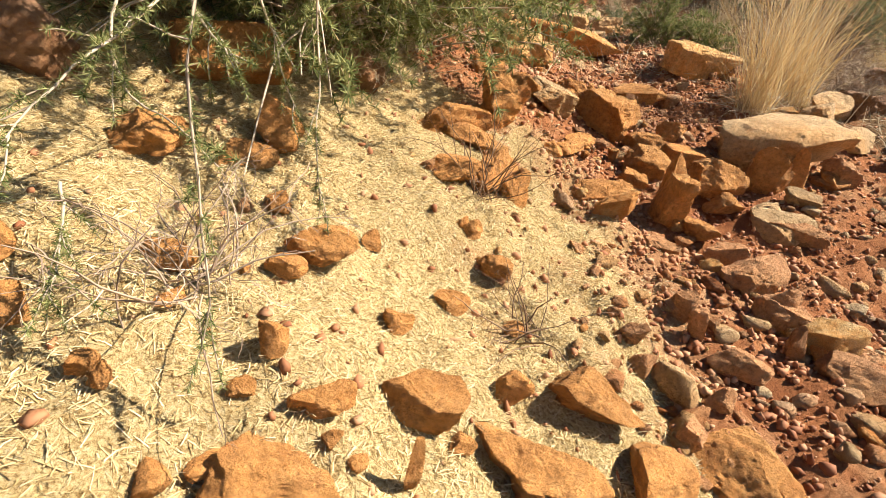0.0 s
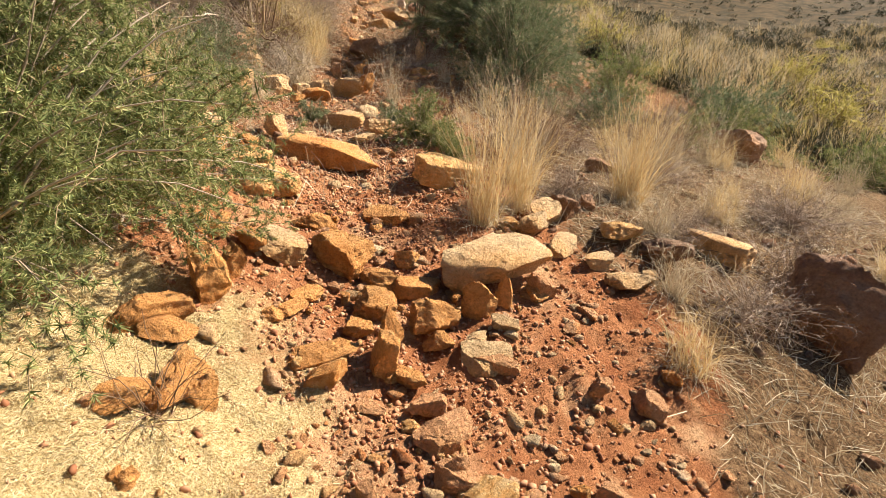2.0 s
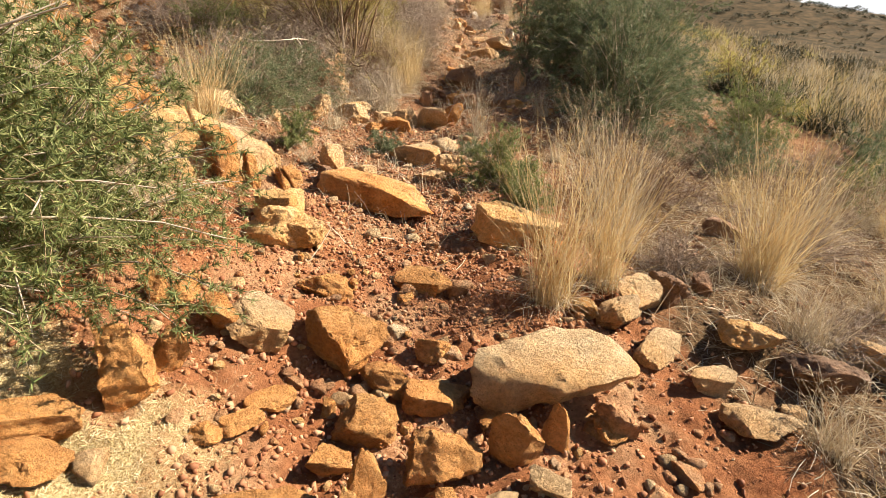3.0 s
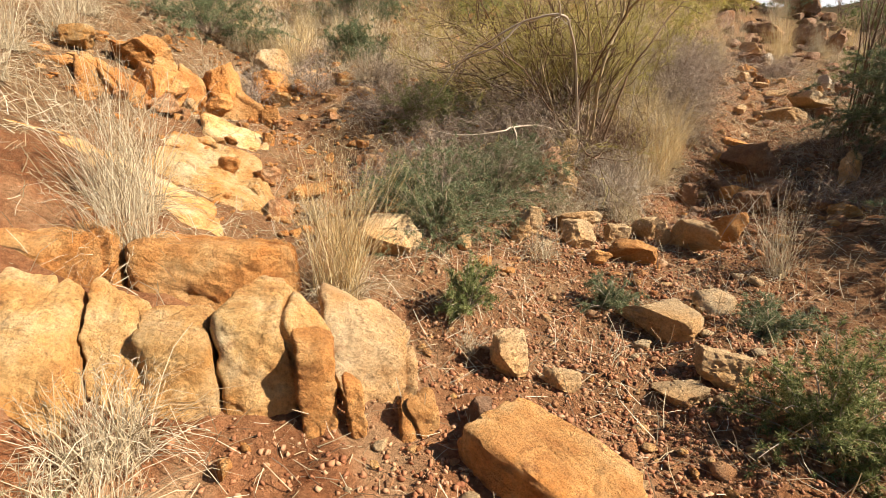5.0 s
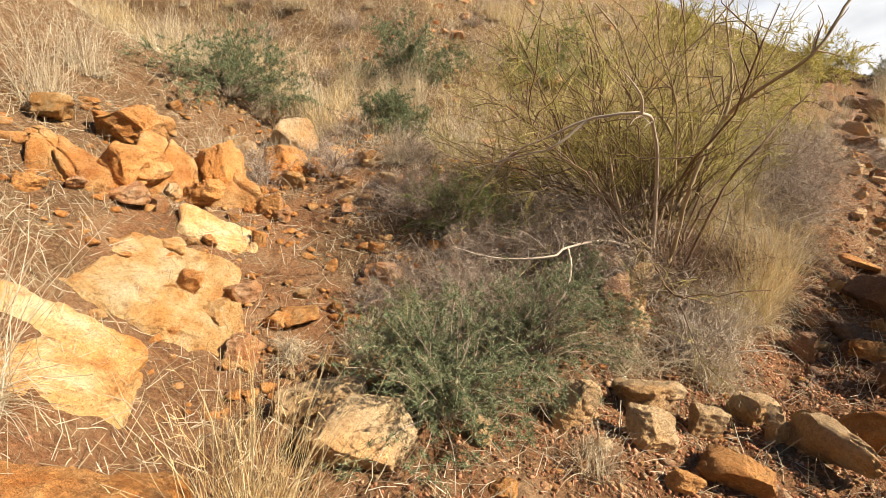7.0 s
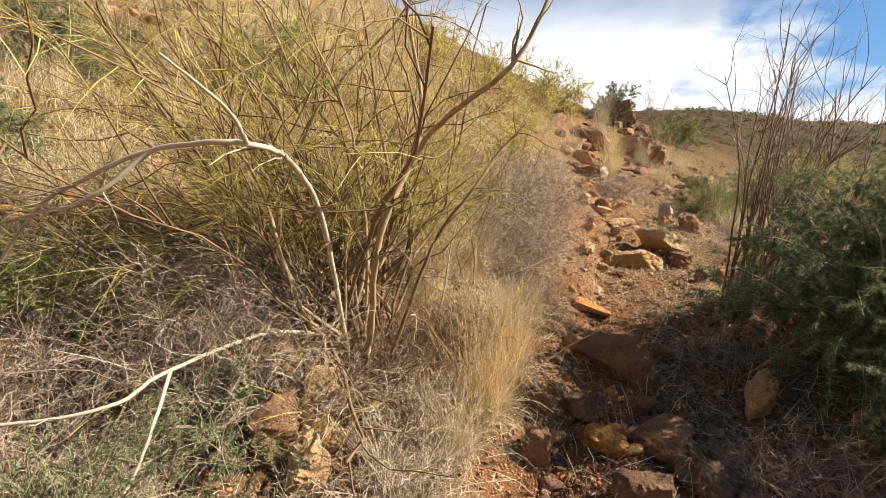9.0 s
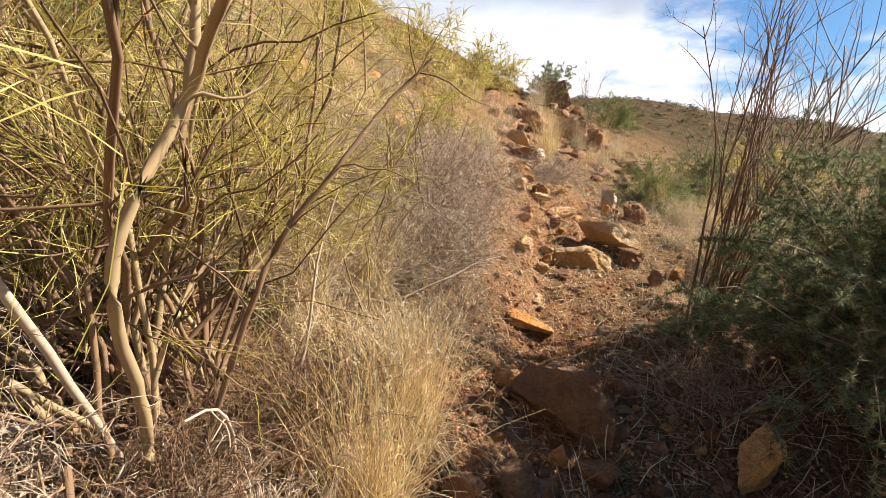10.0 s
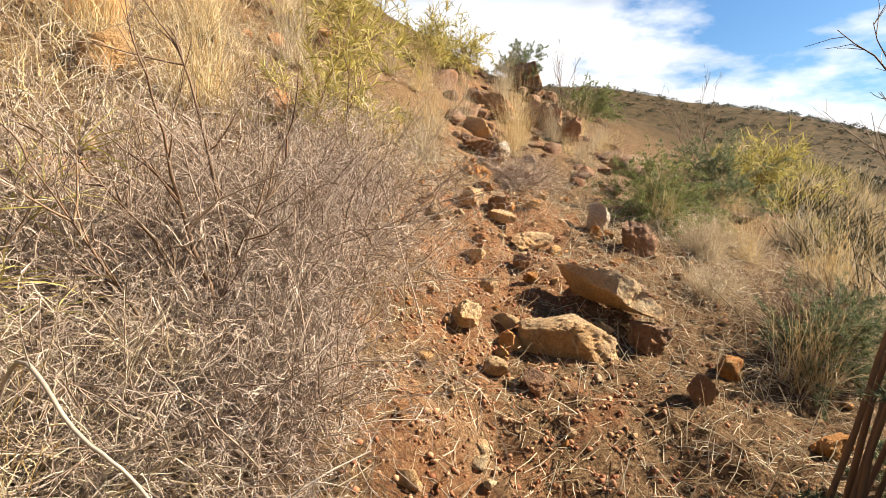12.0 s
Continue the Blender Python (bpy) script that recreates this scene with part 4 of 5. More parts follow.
def needle_bush(x, y, wide, high, stems, tufts, label, mat=None, needle=0.016, lift=0.0, stemmat=None, low=0.1, lean=1.45, seed=None, name="thorn_bush", density=2.0):
    """A dense thorny bush: arching pale stems, side shoots and tufts of short needles."""
    rng = np.random.default_rng(seed if seed is not None else int(abs(x * 877 + y * 331) * 10))
    mat = mat or NEEDLE
    ob = root(name, x, y, label, "bush", "", lift)
    way = dome(rng, stems, low, lean)
    scale = np.array([wide, wide, high])
    main = arcs(rng, rng.normal(size=(stems, 3)) * [0.05, 0.05, 0.01], way, rng.uniform(0.7, 1.08, stems), 8, 0.28, 0.09) * scale
    for i in range(stems):
        part("stem", mesh_of("stem", *tubes(main[i:i + 1], rng.uniform(0.003, 0.006), 0.3, 4), stemmat or PALEWOOD), ob)
    p, d = along(main, rng, 12, 0.2, 1.0)
    shoots = arcs(rng, p, d + rng.normal(size=p.shape) * 0.75 + [0, 0, 0.15], 0.3 * min(wide, 0.9) * rng.uniform(0.4, 1.1, len(p)), 5, 0.15, 0.16)
    part("shoot", mesh_of("shoot", *tubes(shoots, 0.0016, 0.5, 3), BARKTAN), ob)
    every = max(2, int(density * tufts / len(shoots)))
    p, d = along(shoots, rng, every, 0.1, 1.0)
    m = 6
    pp, dd = np.repeat(p, m, 0), np.repeat(d, m, 0)
    ln = needle * 1.45 * rng.uniform(0.6, 1.3, len(pp))
    e = unit(dd * 0.5 + rng.normal(size=pp.shape)) * ln[:, None]
    s = unit(np.cross(e, rng.normal(size=e.shape))) * (needle * 0.1)
    verts = np.stack([pp - s, pp + s, pp + e], 1).reshape(-1, 3)
    part("foliage", mesh_of("foliage", verts, np.arange(len(verts)).reshape(-1, 3), mat), ob)
    return ob


def broom(x, y, high, wide, stems, label, switch=9, fine=1.0, seed=1, lean=0.95, stem_r=0.012, lean_to=(0, 0), reach=9.0):
    """A broom shrub: many forking woody stems that end in sheaves of thin green switches."""
    rng = np.random.default_rng(seed)
    ob = root("broom_shrub", x, y, label, "shrub")
    way = dome(rng, stems, 0.05, lean) * np.array([wide, wide, 1]) + np.array([*lean_to, 0])
    main = arcs(rng, rng.normal(size=(stems, 3)) * [0.16, 0.16, 0.02], way, high * rng.uniform(0.4, 0.85, stems), 9, -0.1, 0.24)
    main = main[main[:, :, 0].max(1) < reach]
    for i in range(len(main)):
        part("stem", mesh_of("stem", *tubes(main[i:i + 1], stem_r * rng.uniform(0.4, 1.1), 0.35, 6), BARK if rng.uniform() < 0.75 else BARKTAN), ob)
    p, d = along(main, rng, 7, 0.3, 1.0)
    fork = arcs(rng, p, d + rng.normal(size=p.shape) * 0.5, high * 0.32 * rng.uniform(0.4, 1, len(p)), 6, -0.06, 0.22)
    fork = fork[fork[:, :, 0].max(1) < reach]
    part("branch", mesh_of("branch", *tubes(fork, stem_r * 0.3, 0.4, 4), BARK), ob)
    p, d = along(fork, rng, switch, 0.2, 1.0)
    thin = arcs(rng, p, d + rng.normal(size=p.shape) * 0.6, high * 0.125 * rng.uniform(0.5, 1.2, len(p)), 4, 0.12, 0.16)
    part("switch", mesh_of("switch", *ribbons(thin, 0.0046 * fine, rng, 0.4), OLIVE), ob, "thin yellow-green switches")
    return ob


def dead_scrub(x, y, wide, high, stems, label, mat=None, twigs=14, seed=2, thick=0.003, width=0.0022):
    """A tangled mound of dead twigs."""
    rng = np.random.default_rng(seed)
    ob = root("dead_shrub", x, y, label, "dead shrub")
    main = arcs(rng, rng.normal(size=(stems, 3)) * [0.3 * wide, 0.3 * wide, 0.02], dome(rng, stems, 0.05, 1.3) , rng.uniform(0.6, 1.05, stems), 7, 0.15, 0.16) * np.array([wide, wide, high])
    part("twig", mesh_of("twig", *tubes(main, rng.uniform(0.5, 1.3, stems) * thick, 0.35, 4), mat or TWIG), ob)
    p, d = along(main, rng, twigs, 0.15, 1.0)
    tw = arcs(rng, p, d + rng.normal(size=p.shape) * 0.8, 0.26 * min(wide, 1.0) * rng.uniform(0.35, 1.1, len(p)), 5, 0.15, 0.28)
    part("twig", mesh_of("twig", *ribbons(tw, width, rng, 0.5), mat or TWIG), ob)
    p, d = along(tw, rng, 3, 0.3, 1.0)
    tw = arcs(rng, p, d + rng.normal(size=p.shape) * 0.9, 0.09 * min(wide, 1.0) * rng.uniform(0.35, 1.1, len(p)), 3, 0.1, 0.25)
    part("twiglet", mesh_of("twiglet", *ribbons(tw, width * 0.8, rng, 0.5), MAUVE if mat is None else mat), ob)
    return ob


def bare_shrub(x, y, high, stems, label, seed=3, lean=0.5, lift=0.0, lean_to=(0, 0)):
    """A leafless shrub with upright forking stems."""
    rng = np.random.default_rng(seed)
    ob = root("bare_shrub", x, y, label, "shrub", "", lift)
    main = arcs(rng, rng.normal(size=(stems, 3)) * [0.06, 0.06, 0.02], dome(rng, stems, 0.05, lean) + np.array([*lean_to, 0]), high * rng.uniform(0.6, 1, stems), 9, -0.06, 0.09)
    for i in range(stems):
        part("stem", mesh_of("stem", *tubes(main[i:i + 1], 0.011 * rng.uniform(0.5, 1.1), 0.25, 6), BARK), ob)
    p, d = along(main, rng, 8, 0.35, 1.0)
    fork = arcs(rng, p, d + rng.normal(size=p.shape) * 0.38, high * 0.3 * rng.uniform(0.3, 1, len(p)), 6, -0.1, 0.14)
    part("branch", mesh_of("branch", *tubes(fork, 0.0035, 0.3, 4), BARK), ob)
    p, d = along(fork, rng, 4, 0.3, 1.0)
    tw = arcs(rng, p, d + rng.normal(size=p.shape) * 0.4, 0.16 * rng.uniform(0.3, 1.1, len(p)), 4, -0.05, 0.15)
    part("twig", mesh_of("twig", *tubes(tw, 0.0014, 0.5, 3), TWIG), ob)
    return ob


def stick(x, y, z0, length, way, label, r=0.008, seed=0, mat=None):
    """A bent dead branch with a few side twigs, its foot on the ground or among stems."""
    rng = np.random.default_rng(seed)
    ob = tagged(new("dead_branch"), label, "branch", "dead branches")
    ob.location = (x, y, gz(x, y) + z0)
    main = arcs(rng, np.zeros((1, 3)), np.array([way]), length, 9, 0.08, 0.12)
    part("limb", mesh_of("limb", *tubes(main, r, 0.3, 6), mat or PALEWOOD), ob)
    p, d = along(main, rng, 7, 0.3, 1.0)
    tw = arcs(rng, p, d + rng.normal(size=p.shape) * 0.5, length * 0.22 * rng.uniform(0.3, 1, len(p)), 5, 0.05, 0.15)
    part("twig", mesh_of("twig", *tubes(tw, r * 0.3, 0.4, 4), mat or PALEWOOD), ob)
    return ob


def bent_branch(points, r, label, seed, mat=None, twigs=7):
    """A long branch that bends through a few places, with side twigs."""
    rng = np.random.default_rng(seed)
    ob = tagged(new("dead_branch"), label, "branch", "dead branches")
    ob.location = points[0]
    q = np.array(points, float) - np.array(points[0])
    t = np.linspace(0, len(q) - 1, 6 * len(q))
    i = np.minimum(t.astype(int), len(q) - 2)
    f = (t - i)[:, None]
    pad = np.vstack([2 * q[0] - q[1], q, 2 * q[-1] - q[-2]])
    a, b, c, d = pad[i], pad[i + 1], pad[i + 2], pad[i + 3]
    main = 0.5 * (2 * b + (c - a) * f + (2 * a - 5 * b + 4 * c - d) * f ** 2 + (3 * b - a - 3 * c + d) * f ** 3)
    main = (main + rng.normal(size=main.shape) * r * 0.1)[None]
    part("limb", mesh_of("limb", *tubes(main, r, 0.4, 7), mat or PALEWOOD, True), ob)
    if twigs:
        p, d = along(main, rng, twigs, 0.25, 1.0)
        tw = arcs(rng, p, d + rng.normal(size=p.shape) * 0.55, 0.3 * rng.uniform(0.3, 1, len(p)), 6, 0.03, 0.2)
        part("twig", mesh_of("twig", *tubes(tw, r * 0.3, 0.35, 4), mat or PALEWOOD), ob)
    return ob


def thorny_stem(start, way, length, seed):
    """A long pale stem of the bush that hangs over the path, with tufts of needles."""
    rng = np.random.default_rng(seed)
    ob = tagged(new("thorny_stem"), "pale thorny stem with needle tufts hanging from the bush", "branch", "hanging stems")
    ob.location = start
    main = arcs(rng, np.zeros((1, 3)), np.array([way]), length, 12, 0.03, 0.13)
    part("limb", mesh_of("limb", *tubes(main, 0.0028, 0.4, 6), PALEWOOD), ob)
    p, d = along(main, rng, 8, 0.15, 1.0)
    tw = arcs(rng, p, d + rng.normal(size=p.shape) * 0.45, 0.1 * rng.uniform(0.3, 1.2, len(p)), 5, 0.1, 0.12)
    part("twig", mesh_of("twig", *tubes(tw, 0.0014, 0.5, 4), PALEWOOD), ob)
    p, d = along(np.concatenate([tw]), rng, 14, 0.1, 1.0)
    q, e = along(main, rng, 45, 0.1, 1.0)
    p, d = np.repeat(np.concatenate([p, q]), 7, 0), np.repeat(np.concatenate([d, e]), 7, 0)
    e = unit(d * 0.6 + rng.normal(size=p.shape)) * (0.014 * rng.uniform(0.6, 1.3, len(p)))[:, None]
    s = unit(np.cross(e, rng.normal(size=e.shape))) * 0.0009
    v = np.stack([p - s, p + s, p + e], 1).reshape(-1, 3)
    part("foliage", mesh_of("foliage", v, np.arange(len(v)).reshape(-1, 3), NEEDLE), ob)
    return ob


# beside the start
needle_bush(-0.35, 1.85, 1.0, 1.2, 190, 14000, "dense green thorny bush overhanging the bank", NEEDLE, 0.018, 0.22, lean=1.4, seed=11, density=3.4)
needle_bush(-0.95, 1.3, 0.85, 0.85, 90, 4500, "dense green thorny bush overhanging the bank", NEEDLE, 0.018, 0.3, lean=1.3, seed=12, density=3.4)
needle_bush(-0.12, 2.36, 0.8, 0.95, 150, 7500, "feathery green thorny bush at the bank top", NEEDLE, 0.02, 0.0, lean=1.4, seed=13, density=3.0)
needle_bush(-1.15, 2.55, 0.85, 1.2, 90, 4500, "tall green thorny bush behind the bank", NEEDLE, 0.022, 0.0, seed=14)
dead_scrub(0.12, 1.5, 0.3, 0.36, 26, "small thin dead bush in pale litter", BARK, 5, 21, 0.0022, 0.0014)
dead_scrub(0.18, 1.02, 0.26, 0.2, 18, "small thin dead bush in pale litter", BARK, 4, 22, 0.0022, 0.0014)
dead_scrub(-0.42, 0.75, 0.32, 0.25, 26, "low grey dead bush in pale litter", TWIG, 8, 23, 0.002, 0.0016)
dead_scrub(-0.25, 2.0, 0.4, 0.3, 40, "straw-coloured dead bush on the bank", STRAW, 8, 24, 0.002, 0.0016)
thorny_stem((-0.39, 0.94, 1.17), (-0.31, -0.80, -0.52), 0.43, 240)
thorny_stem((-0.21, 1.15, 1.17), (0.03, -0.37, -0.93), 0.51, 241)
thorny_stem((-0.47, 0.90, 1.17), (0.11, -0.25, -0.96), 0.31, 242)
thorny_stem((-0.33, 1.12, 1.17), (0.34, -0.18, -0.92), 0.26, 243)
thorny_stem((-0.34, 0.85, 1.15), (0.09, -0.46, -0.89), 0.12, 244)
thorny_stem((-0.53, 0.71, 0.92), (0.14, -0.61, -0.78), 0.18, 245)
thorny_stem((-0.22, 0.74, 1.42), (0.27, -0.18, -0.94), 0.69, 250)
thorny_stem((-0.31, 0.75, 1.18), (0.59, 0.79, -0.16), 0.47, 251)
# tussocks and bushes along the lower path
tussock(1.80, 2.95, 0.85, 0.28, 260, "tall golden dry grass tussock beside the path", lean=(0.12, 0))
tussock(2.15, 3.15, 0.75, 0.3, 240, "tall golden dry grass tussock beside the path", lean=(0.1, 0))
tussock(2.5, 3.75, 0.95, 0.35, 260, "tall dry grass tussock beside the path", STRAW)
tussock(3.3, 3.42, 0.95, 0.4, 420, "tall golden dry grass tussock on the slope", lean=(0.15, 0))
tussock(2.3, 1.62, 0.32, 0.3, 200, "low dry grass tussock at the path edge")
tussock(2.6, 2.1, 0.3, 0.25, 120, "low dry grass tussock at the path edge", STRAW)
tussock(3.0, 2.7, 0.35, 0.3, 160, "low dry grass tussock on the slope", STRAW)
tussock(3.9, 3.1, 0.35, 0.3, 160, "low dry grass tussock on the slope", STRAW)
tussock(2.85, 4.5, 0.7, 0.3, 70, "tall golden dry grass tussock beside a bush")
tussock(3.1, 5.1, 0.75, 0.35, 80, "tall dry grass tussock beside a bush", STRAW)
tussock(3.3, 6.3, 0.8, 0.35, 120, "tall dry grass tussock below the gully", STRAW)
tussock(2.15, 6.6, 0.7, 0.25, 140, "thin dry grass tussock in the path", STRAW)
tussock(5.2, 3.4, 0.7, 0.4, 240, "dry grass tussock on the lower slope")
tussock(5.8, 5.0, 0.8, 0.5, 240, "dry grass tussock on the lower slope", STRAW)
tussock(4.6, 4.4, 0.6, 0.4, 200, "dry grass tussock on the lower slope", STRAW)
needle_bush(1.95, 4.75, 0.42, 0.5, 45, 2600, "green thorny bush casting shade on the path", NEEDLE, 0.02, seed=41)
needle_bush(1.9, 3.85, 0.26, 0.36, 26, 1300, "small green thorny bush beside the path", NEEDLE, 0.018, seed=42)
needle_bush(4.1, 7.1, 1.15, 1.5, 140, 8000, "large dark green thorny bush beside the gully", GREYGREEN, 0.03, seed=43)
needle_bush(6.2, 7.6, 0.8, 1.0, 45, 2400, "green bush on the slope", NEEDLE, 0.03, seed=44)
needle_bush(8.2, 7.1, 1.3, 0.8, 50, 2600, "spreading green bush on the lower slope", GREYGREEN, 0.04, seed=45)
needle_bush(8.0, 4.6, 0.9, 0.7, 40, 2000, "green bush on the lower slope", NEEDLE, 0.035, seed=46)
broom(10.4, 7.0, 1.3, 1.0, 26, "olive broom shrub on the lower slope", 10, 3, 47)
broom(12.5, 9.5, 1.2, 1.0, 22, "olive broom shrub on the lower slope", 9, 3, 48)
broom(7.5, 9.8, 1.1, 1.0, 20, "olive broom shrub on the slope", 9, 2.5, 49)
dead_scrub(3.1, 4.6, 0.7, 0.75, 110, "dark brown dead bush between grass tussocks", BARK, 14, 121)
dead_scrub(2.7, 3.4, 0.4, 0.3, 60, "grey tangled dead bush between grass tussocks", TWIG, 12, 122)
dead_scrub(3.9, 3.9, 0.7, 0.4, 90, "grey-brown dead bush on the slope", TWIG, 14, 123)
dead_scrub(3.2, 2.7, 0.5, 0.28, 70, "grey-brown dead bush on the slope", TWIG, 12, 124)
dead_scrub(4.6, 3.0, 0.7, 0.4, 80, "grey-brown dead bush on the slope", None, 12, 125)
dead_scrub(5.2, 5.4, 0.9, 0.6, 90, "dark brown dead bush on the slope", BARK, 12, 126)
dead_scrub(2.9, 1.9, 0.5, 0.22, 70, "grey-brown dead bush on the slope", TWIG, 12, 127)
needle_bush(5.0, 6.2, 0.7, 0.6, 45, 2000, "green bush on the lower slope", GREYGREEN, 0.025, seed=128)
needle_bush(6.6, 5.6, 0.8, 0.6, 45, 2000, "green bush on the lower slope", NEEDLE, 0.03, seed=129)
# the ledge and the bank above it
tussock(-0.28, 4.72, 0.78, 0.36, 360, "golden dry grass tussock on the ledge", lean=(0.12, 0.05))
tussock(-1.3, 4.4, 0.75, 0.45, 380, "tall bleached grass tussock on the bank", STRAW, lean=(0.1, 0))
tussock(-1.0, 4.15, 0.5, 0.35, 260, "bleached grass tussock on the bank", STRAW)
tussock(-0.15, 3.15, 0.28, 0.45, 320, "heap of bleached fallen straw", STRAW)
tussock(-0.35, 3.45, 0.3, 0.4, 260, "heap of bleached fallen straw", STRAW)
needle_bush(-0.2, 5.95, 0.68, 0.66, 90, 4600, "grey-green bush in the hollow below the broom", GREYGREEN, 0.02, seed=51)
needle_bush(0.05, 6.8, 0.7, 0.6, 70, 3400, "dull grey-green bush in the hollow", GREYGREEN, 0.018, seed=52, stemmat=TWIG)
dead_scrub(-0.2, 7.0, 0.7, 0.5, 90, "tangled brown dead bush in the hollow", None, 12, 53)
needle_bush(0.35, 5.0, 0.22, 0.3, 26, 1300, "small green leafy bush beside the ledge", NEEDLE, 0.017, seed=54)
needle_bush(1.05, 5.75, 0.24, 0.26, 26, 1200, "small green leafy bush in the path", GREYGREEN, 0.016, seed=55)
needle_bush(1.95, 5.75, 0.26, 0.26, 26, 1200, "small green leafy bush beside the path", GREYGREEN, 0.016, seed=56)
dead_scrub(0.45, 4.72, 0.16, 0.2, 24, "small straw-coloured dead bush by the ledge", STRAW, 8, 57, 0.002, 0.0016)
needle_bush(-2.35, 8.9, 0.55, 0.6, 50, 3000, "round dark green thorny bush on the bank", GREYGREEN, 0.028, seed=58, stemmat=TWIG)
needle_bush(-3.9, 7.9, 1.0, 0.8, 55, 3000, "dark green thorny bush on the hillside", GREYGREEN, 0.03, seed=59, stemmat=TWIG)
needle_bush(-3.4, 10.9, 1.1, 1.0, 50, 2800, "dark green bush on the hillside", GREYGREEN, 0.035, seed=60, stemmat=TWIG)
needle_bush(-1.2, 12.0, 1.0, 1.0, 45, 2400, "green bush on the hillside", NEEDLE, 0.035, seed=61)
for gx, gy, gh, gm in ((-3.6, 5.9, 0.8, STRAW), (-3.3, 5.2, 0.8, STRAW), (-4.2, 6.6, 0.7, STRAW), (-2.6, 7.6, 0.45, STRAW), (-3.0, 8.4, 0.55, GOLD), (-1.7, 8.0, 0.4, STRAW),
                      (-2.6, 4.6, 0.6, STRAW), (-2.9, 6.9, 0.4, STRAW), (-1.5, 9.2, 0.6, STRAW), (-0.6, 9.6, 0.6, GOLD), (-1.8, 10.6, 0.7, GOLD), (-4.8, 8.8, 0.7, GOLD), (-2.3, 3.6, 0.6, STRAW)):
    tussock(gx, gy, gh, 0.45, 200, "bleached dry grass tussock on the bank", gm)
dead_scrub(-0.5, 7.0, 0.8, 0.6, 170, "brown-mauve tangle of dead twigs in the hollow", TWIG, 14, 161)
dead_scrub(0.0, 7.7, 0.8, 0.75, 170, "brown-mauve tangle of dead twigs in the hollow", TWIG, 14, 162)
dead_scrub(-1.1, 7.6, 0.7, 0.5, 130, "brown-mauve tangle of dead twigs in the hollow", TWIG, 14, 163)
dead_scrub(-0.7, 7.5, 0.6, 0.45, 80, "tangled brown dead bush in the hollow", None, 12, 62)
dead_scrub(-1.0, 6.7, 0.5, 0.35, 60, "tangled brown dead bush in the hollow", None, 12, 63)
dead_scrub(0.55, 7.2, 0.5, 0.4, 70, "straw-coloured dead bush below the broom", STRAW, 12, 64)
dead_scrub(-0.25, 8.0, 0.7, 0.5, 80, "grey dead bush beside the broom", None, 12, 65)
needle_bush(-0.85, 7.6, 0.6, 0.5, 60, 3200, "pale green leafy bush beside the broom", NEEDLE, 0.02, seed=166, stemmat=TWIG)
needle_bush(-0.75, 6.6, 0.5, 0.35, 50, 2600, "low pale green leafy bush in dry straw", NEEDLE, 0.018, seed=167, stemmat=TWIG)
needle_bush(0.15, 7.55, 0.5, 0.4, 45, 2200, "low grey-green leafy bush below the broom", GREYGREEN, 0.018, seed=66, stemmat=TWIG)
dead_scrub(-1.6, 9.0, 0.6, 0.4, 70, "straw-coloured dead bush on the bank", STRAW, 12, 67)
dead_scrub(-1.4, 7.6, 0.5, 0.3, 60, "tangled brown dead bush on the bank", None, 12, 131)
dead_scrub(-1.7, 8.3, 0.5, 0.35, 60, "tangled brown dead bush on the bank", TWIG, 12, 132)
dead_scrub(-0.9, 8.6, 0.6, 0.4, 70, "tangled brown dead bush beside the broom", BARK, 12, 133)
dead_scrub(-1.2, 5.9, 0.3, 0.2, 40, "small dry bush among bedrock slabs", STRAW, 10, 134)
dead_scrub(0.5, 7.85, 0.55, 0.4, 100, "bleached dead twigs below the broom", PALEWOOD, 8, 135, 0.004, 0.003)
dead_scrub(1.0, 8.05, 0.45, 0.4, 90, "bleached dead twigs below the broom", PALEWOOD, 8, 136, 0.004, 0.003)
dead_scrub(1.3, 8.9, 0.45, 0.45, 90, "bleached dead twigs beside the tall grass", PALEWOOD, 8, 137, 0.004, 0.003)
tussock(-0.9, 6.2, 0.3, 0.3, 160, "small dry grass tussock among bedrock slabs", STRAW)
tussock(0.55, 6.1, 0.25, 0.3, 120, "small dry grass tussock beside the path", STRAW)
tussock(0.15, 4.4, 0.2, 0.25, 110, "small dry grass tussock below the ledge", STRAW)
# the broom and the gully
broom(0.55, 8.35, 2.65, 1.05, 95, "large broom shrub with bare brown stems and yellow-green tips", 14, 0.65, 71, 0.85, 0.015, (-0.34, 0.05), 0.95)
broom(1.0, 9.3, 1.6, 1.0, 22, "yellow-green broom shrub beside the path", 13, 0.8, 72, 0.8, 0.008, (-0.15, 0.15), 0.6)
# shade under the broom is put into these twigs by the dark bark colour
dead_scrub(0.75, 8.1, 0.6, 0.45, 120, "tangle of dead twigs under the broom, coloured dark for shade", BARK, 12, 73)
dead_scrub(1.05, 8.55, 0.6, 0.5, 120, "tangle of dead twigs under the broom, coloured dark for shade", BARK, 12, 74)
tussock(1.38, 8.35, 0.85, 0.4, 420, "tall golden grass tussock at the foot of the broom")
tussock(1.55, 8.75, 0.8, 0.35, 320, "tall golden grass tussock at the foot of the broom")
tussock(1.2, 7.95, 0.5, 0.45, 260, "bleached grass tussock at the foot of the broom", STRAW)
tussock(1.1, 7.5, 0.35, 0.4, 200, "bleached grass tussock at the foot of the broom", STRAW)
bent_branch([(0.62, 8.1, 1.75), (0.66, 7.6, 2.5), (0.65, 7.29, 2.77), (0.61, 6.96, 2.84), (0.3, 6.95, 2.82), (0.07, 6.95, 2.73), (-0.25, 7.1, 2.62), (-0.6, 7.2, 2.3)], 0.013, "long pale dead branch arching out of the broom", 75, None, 9)
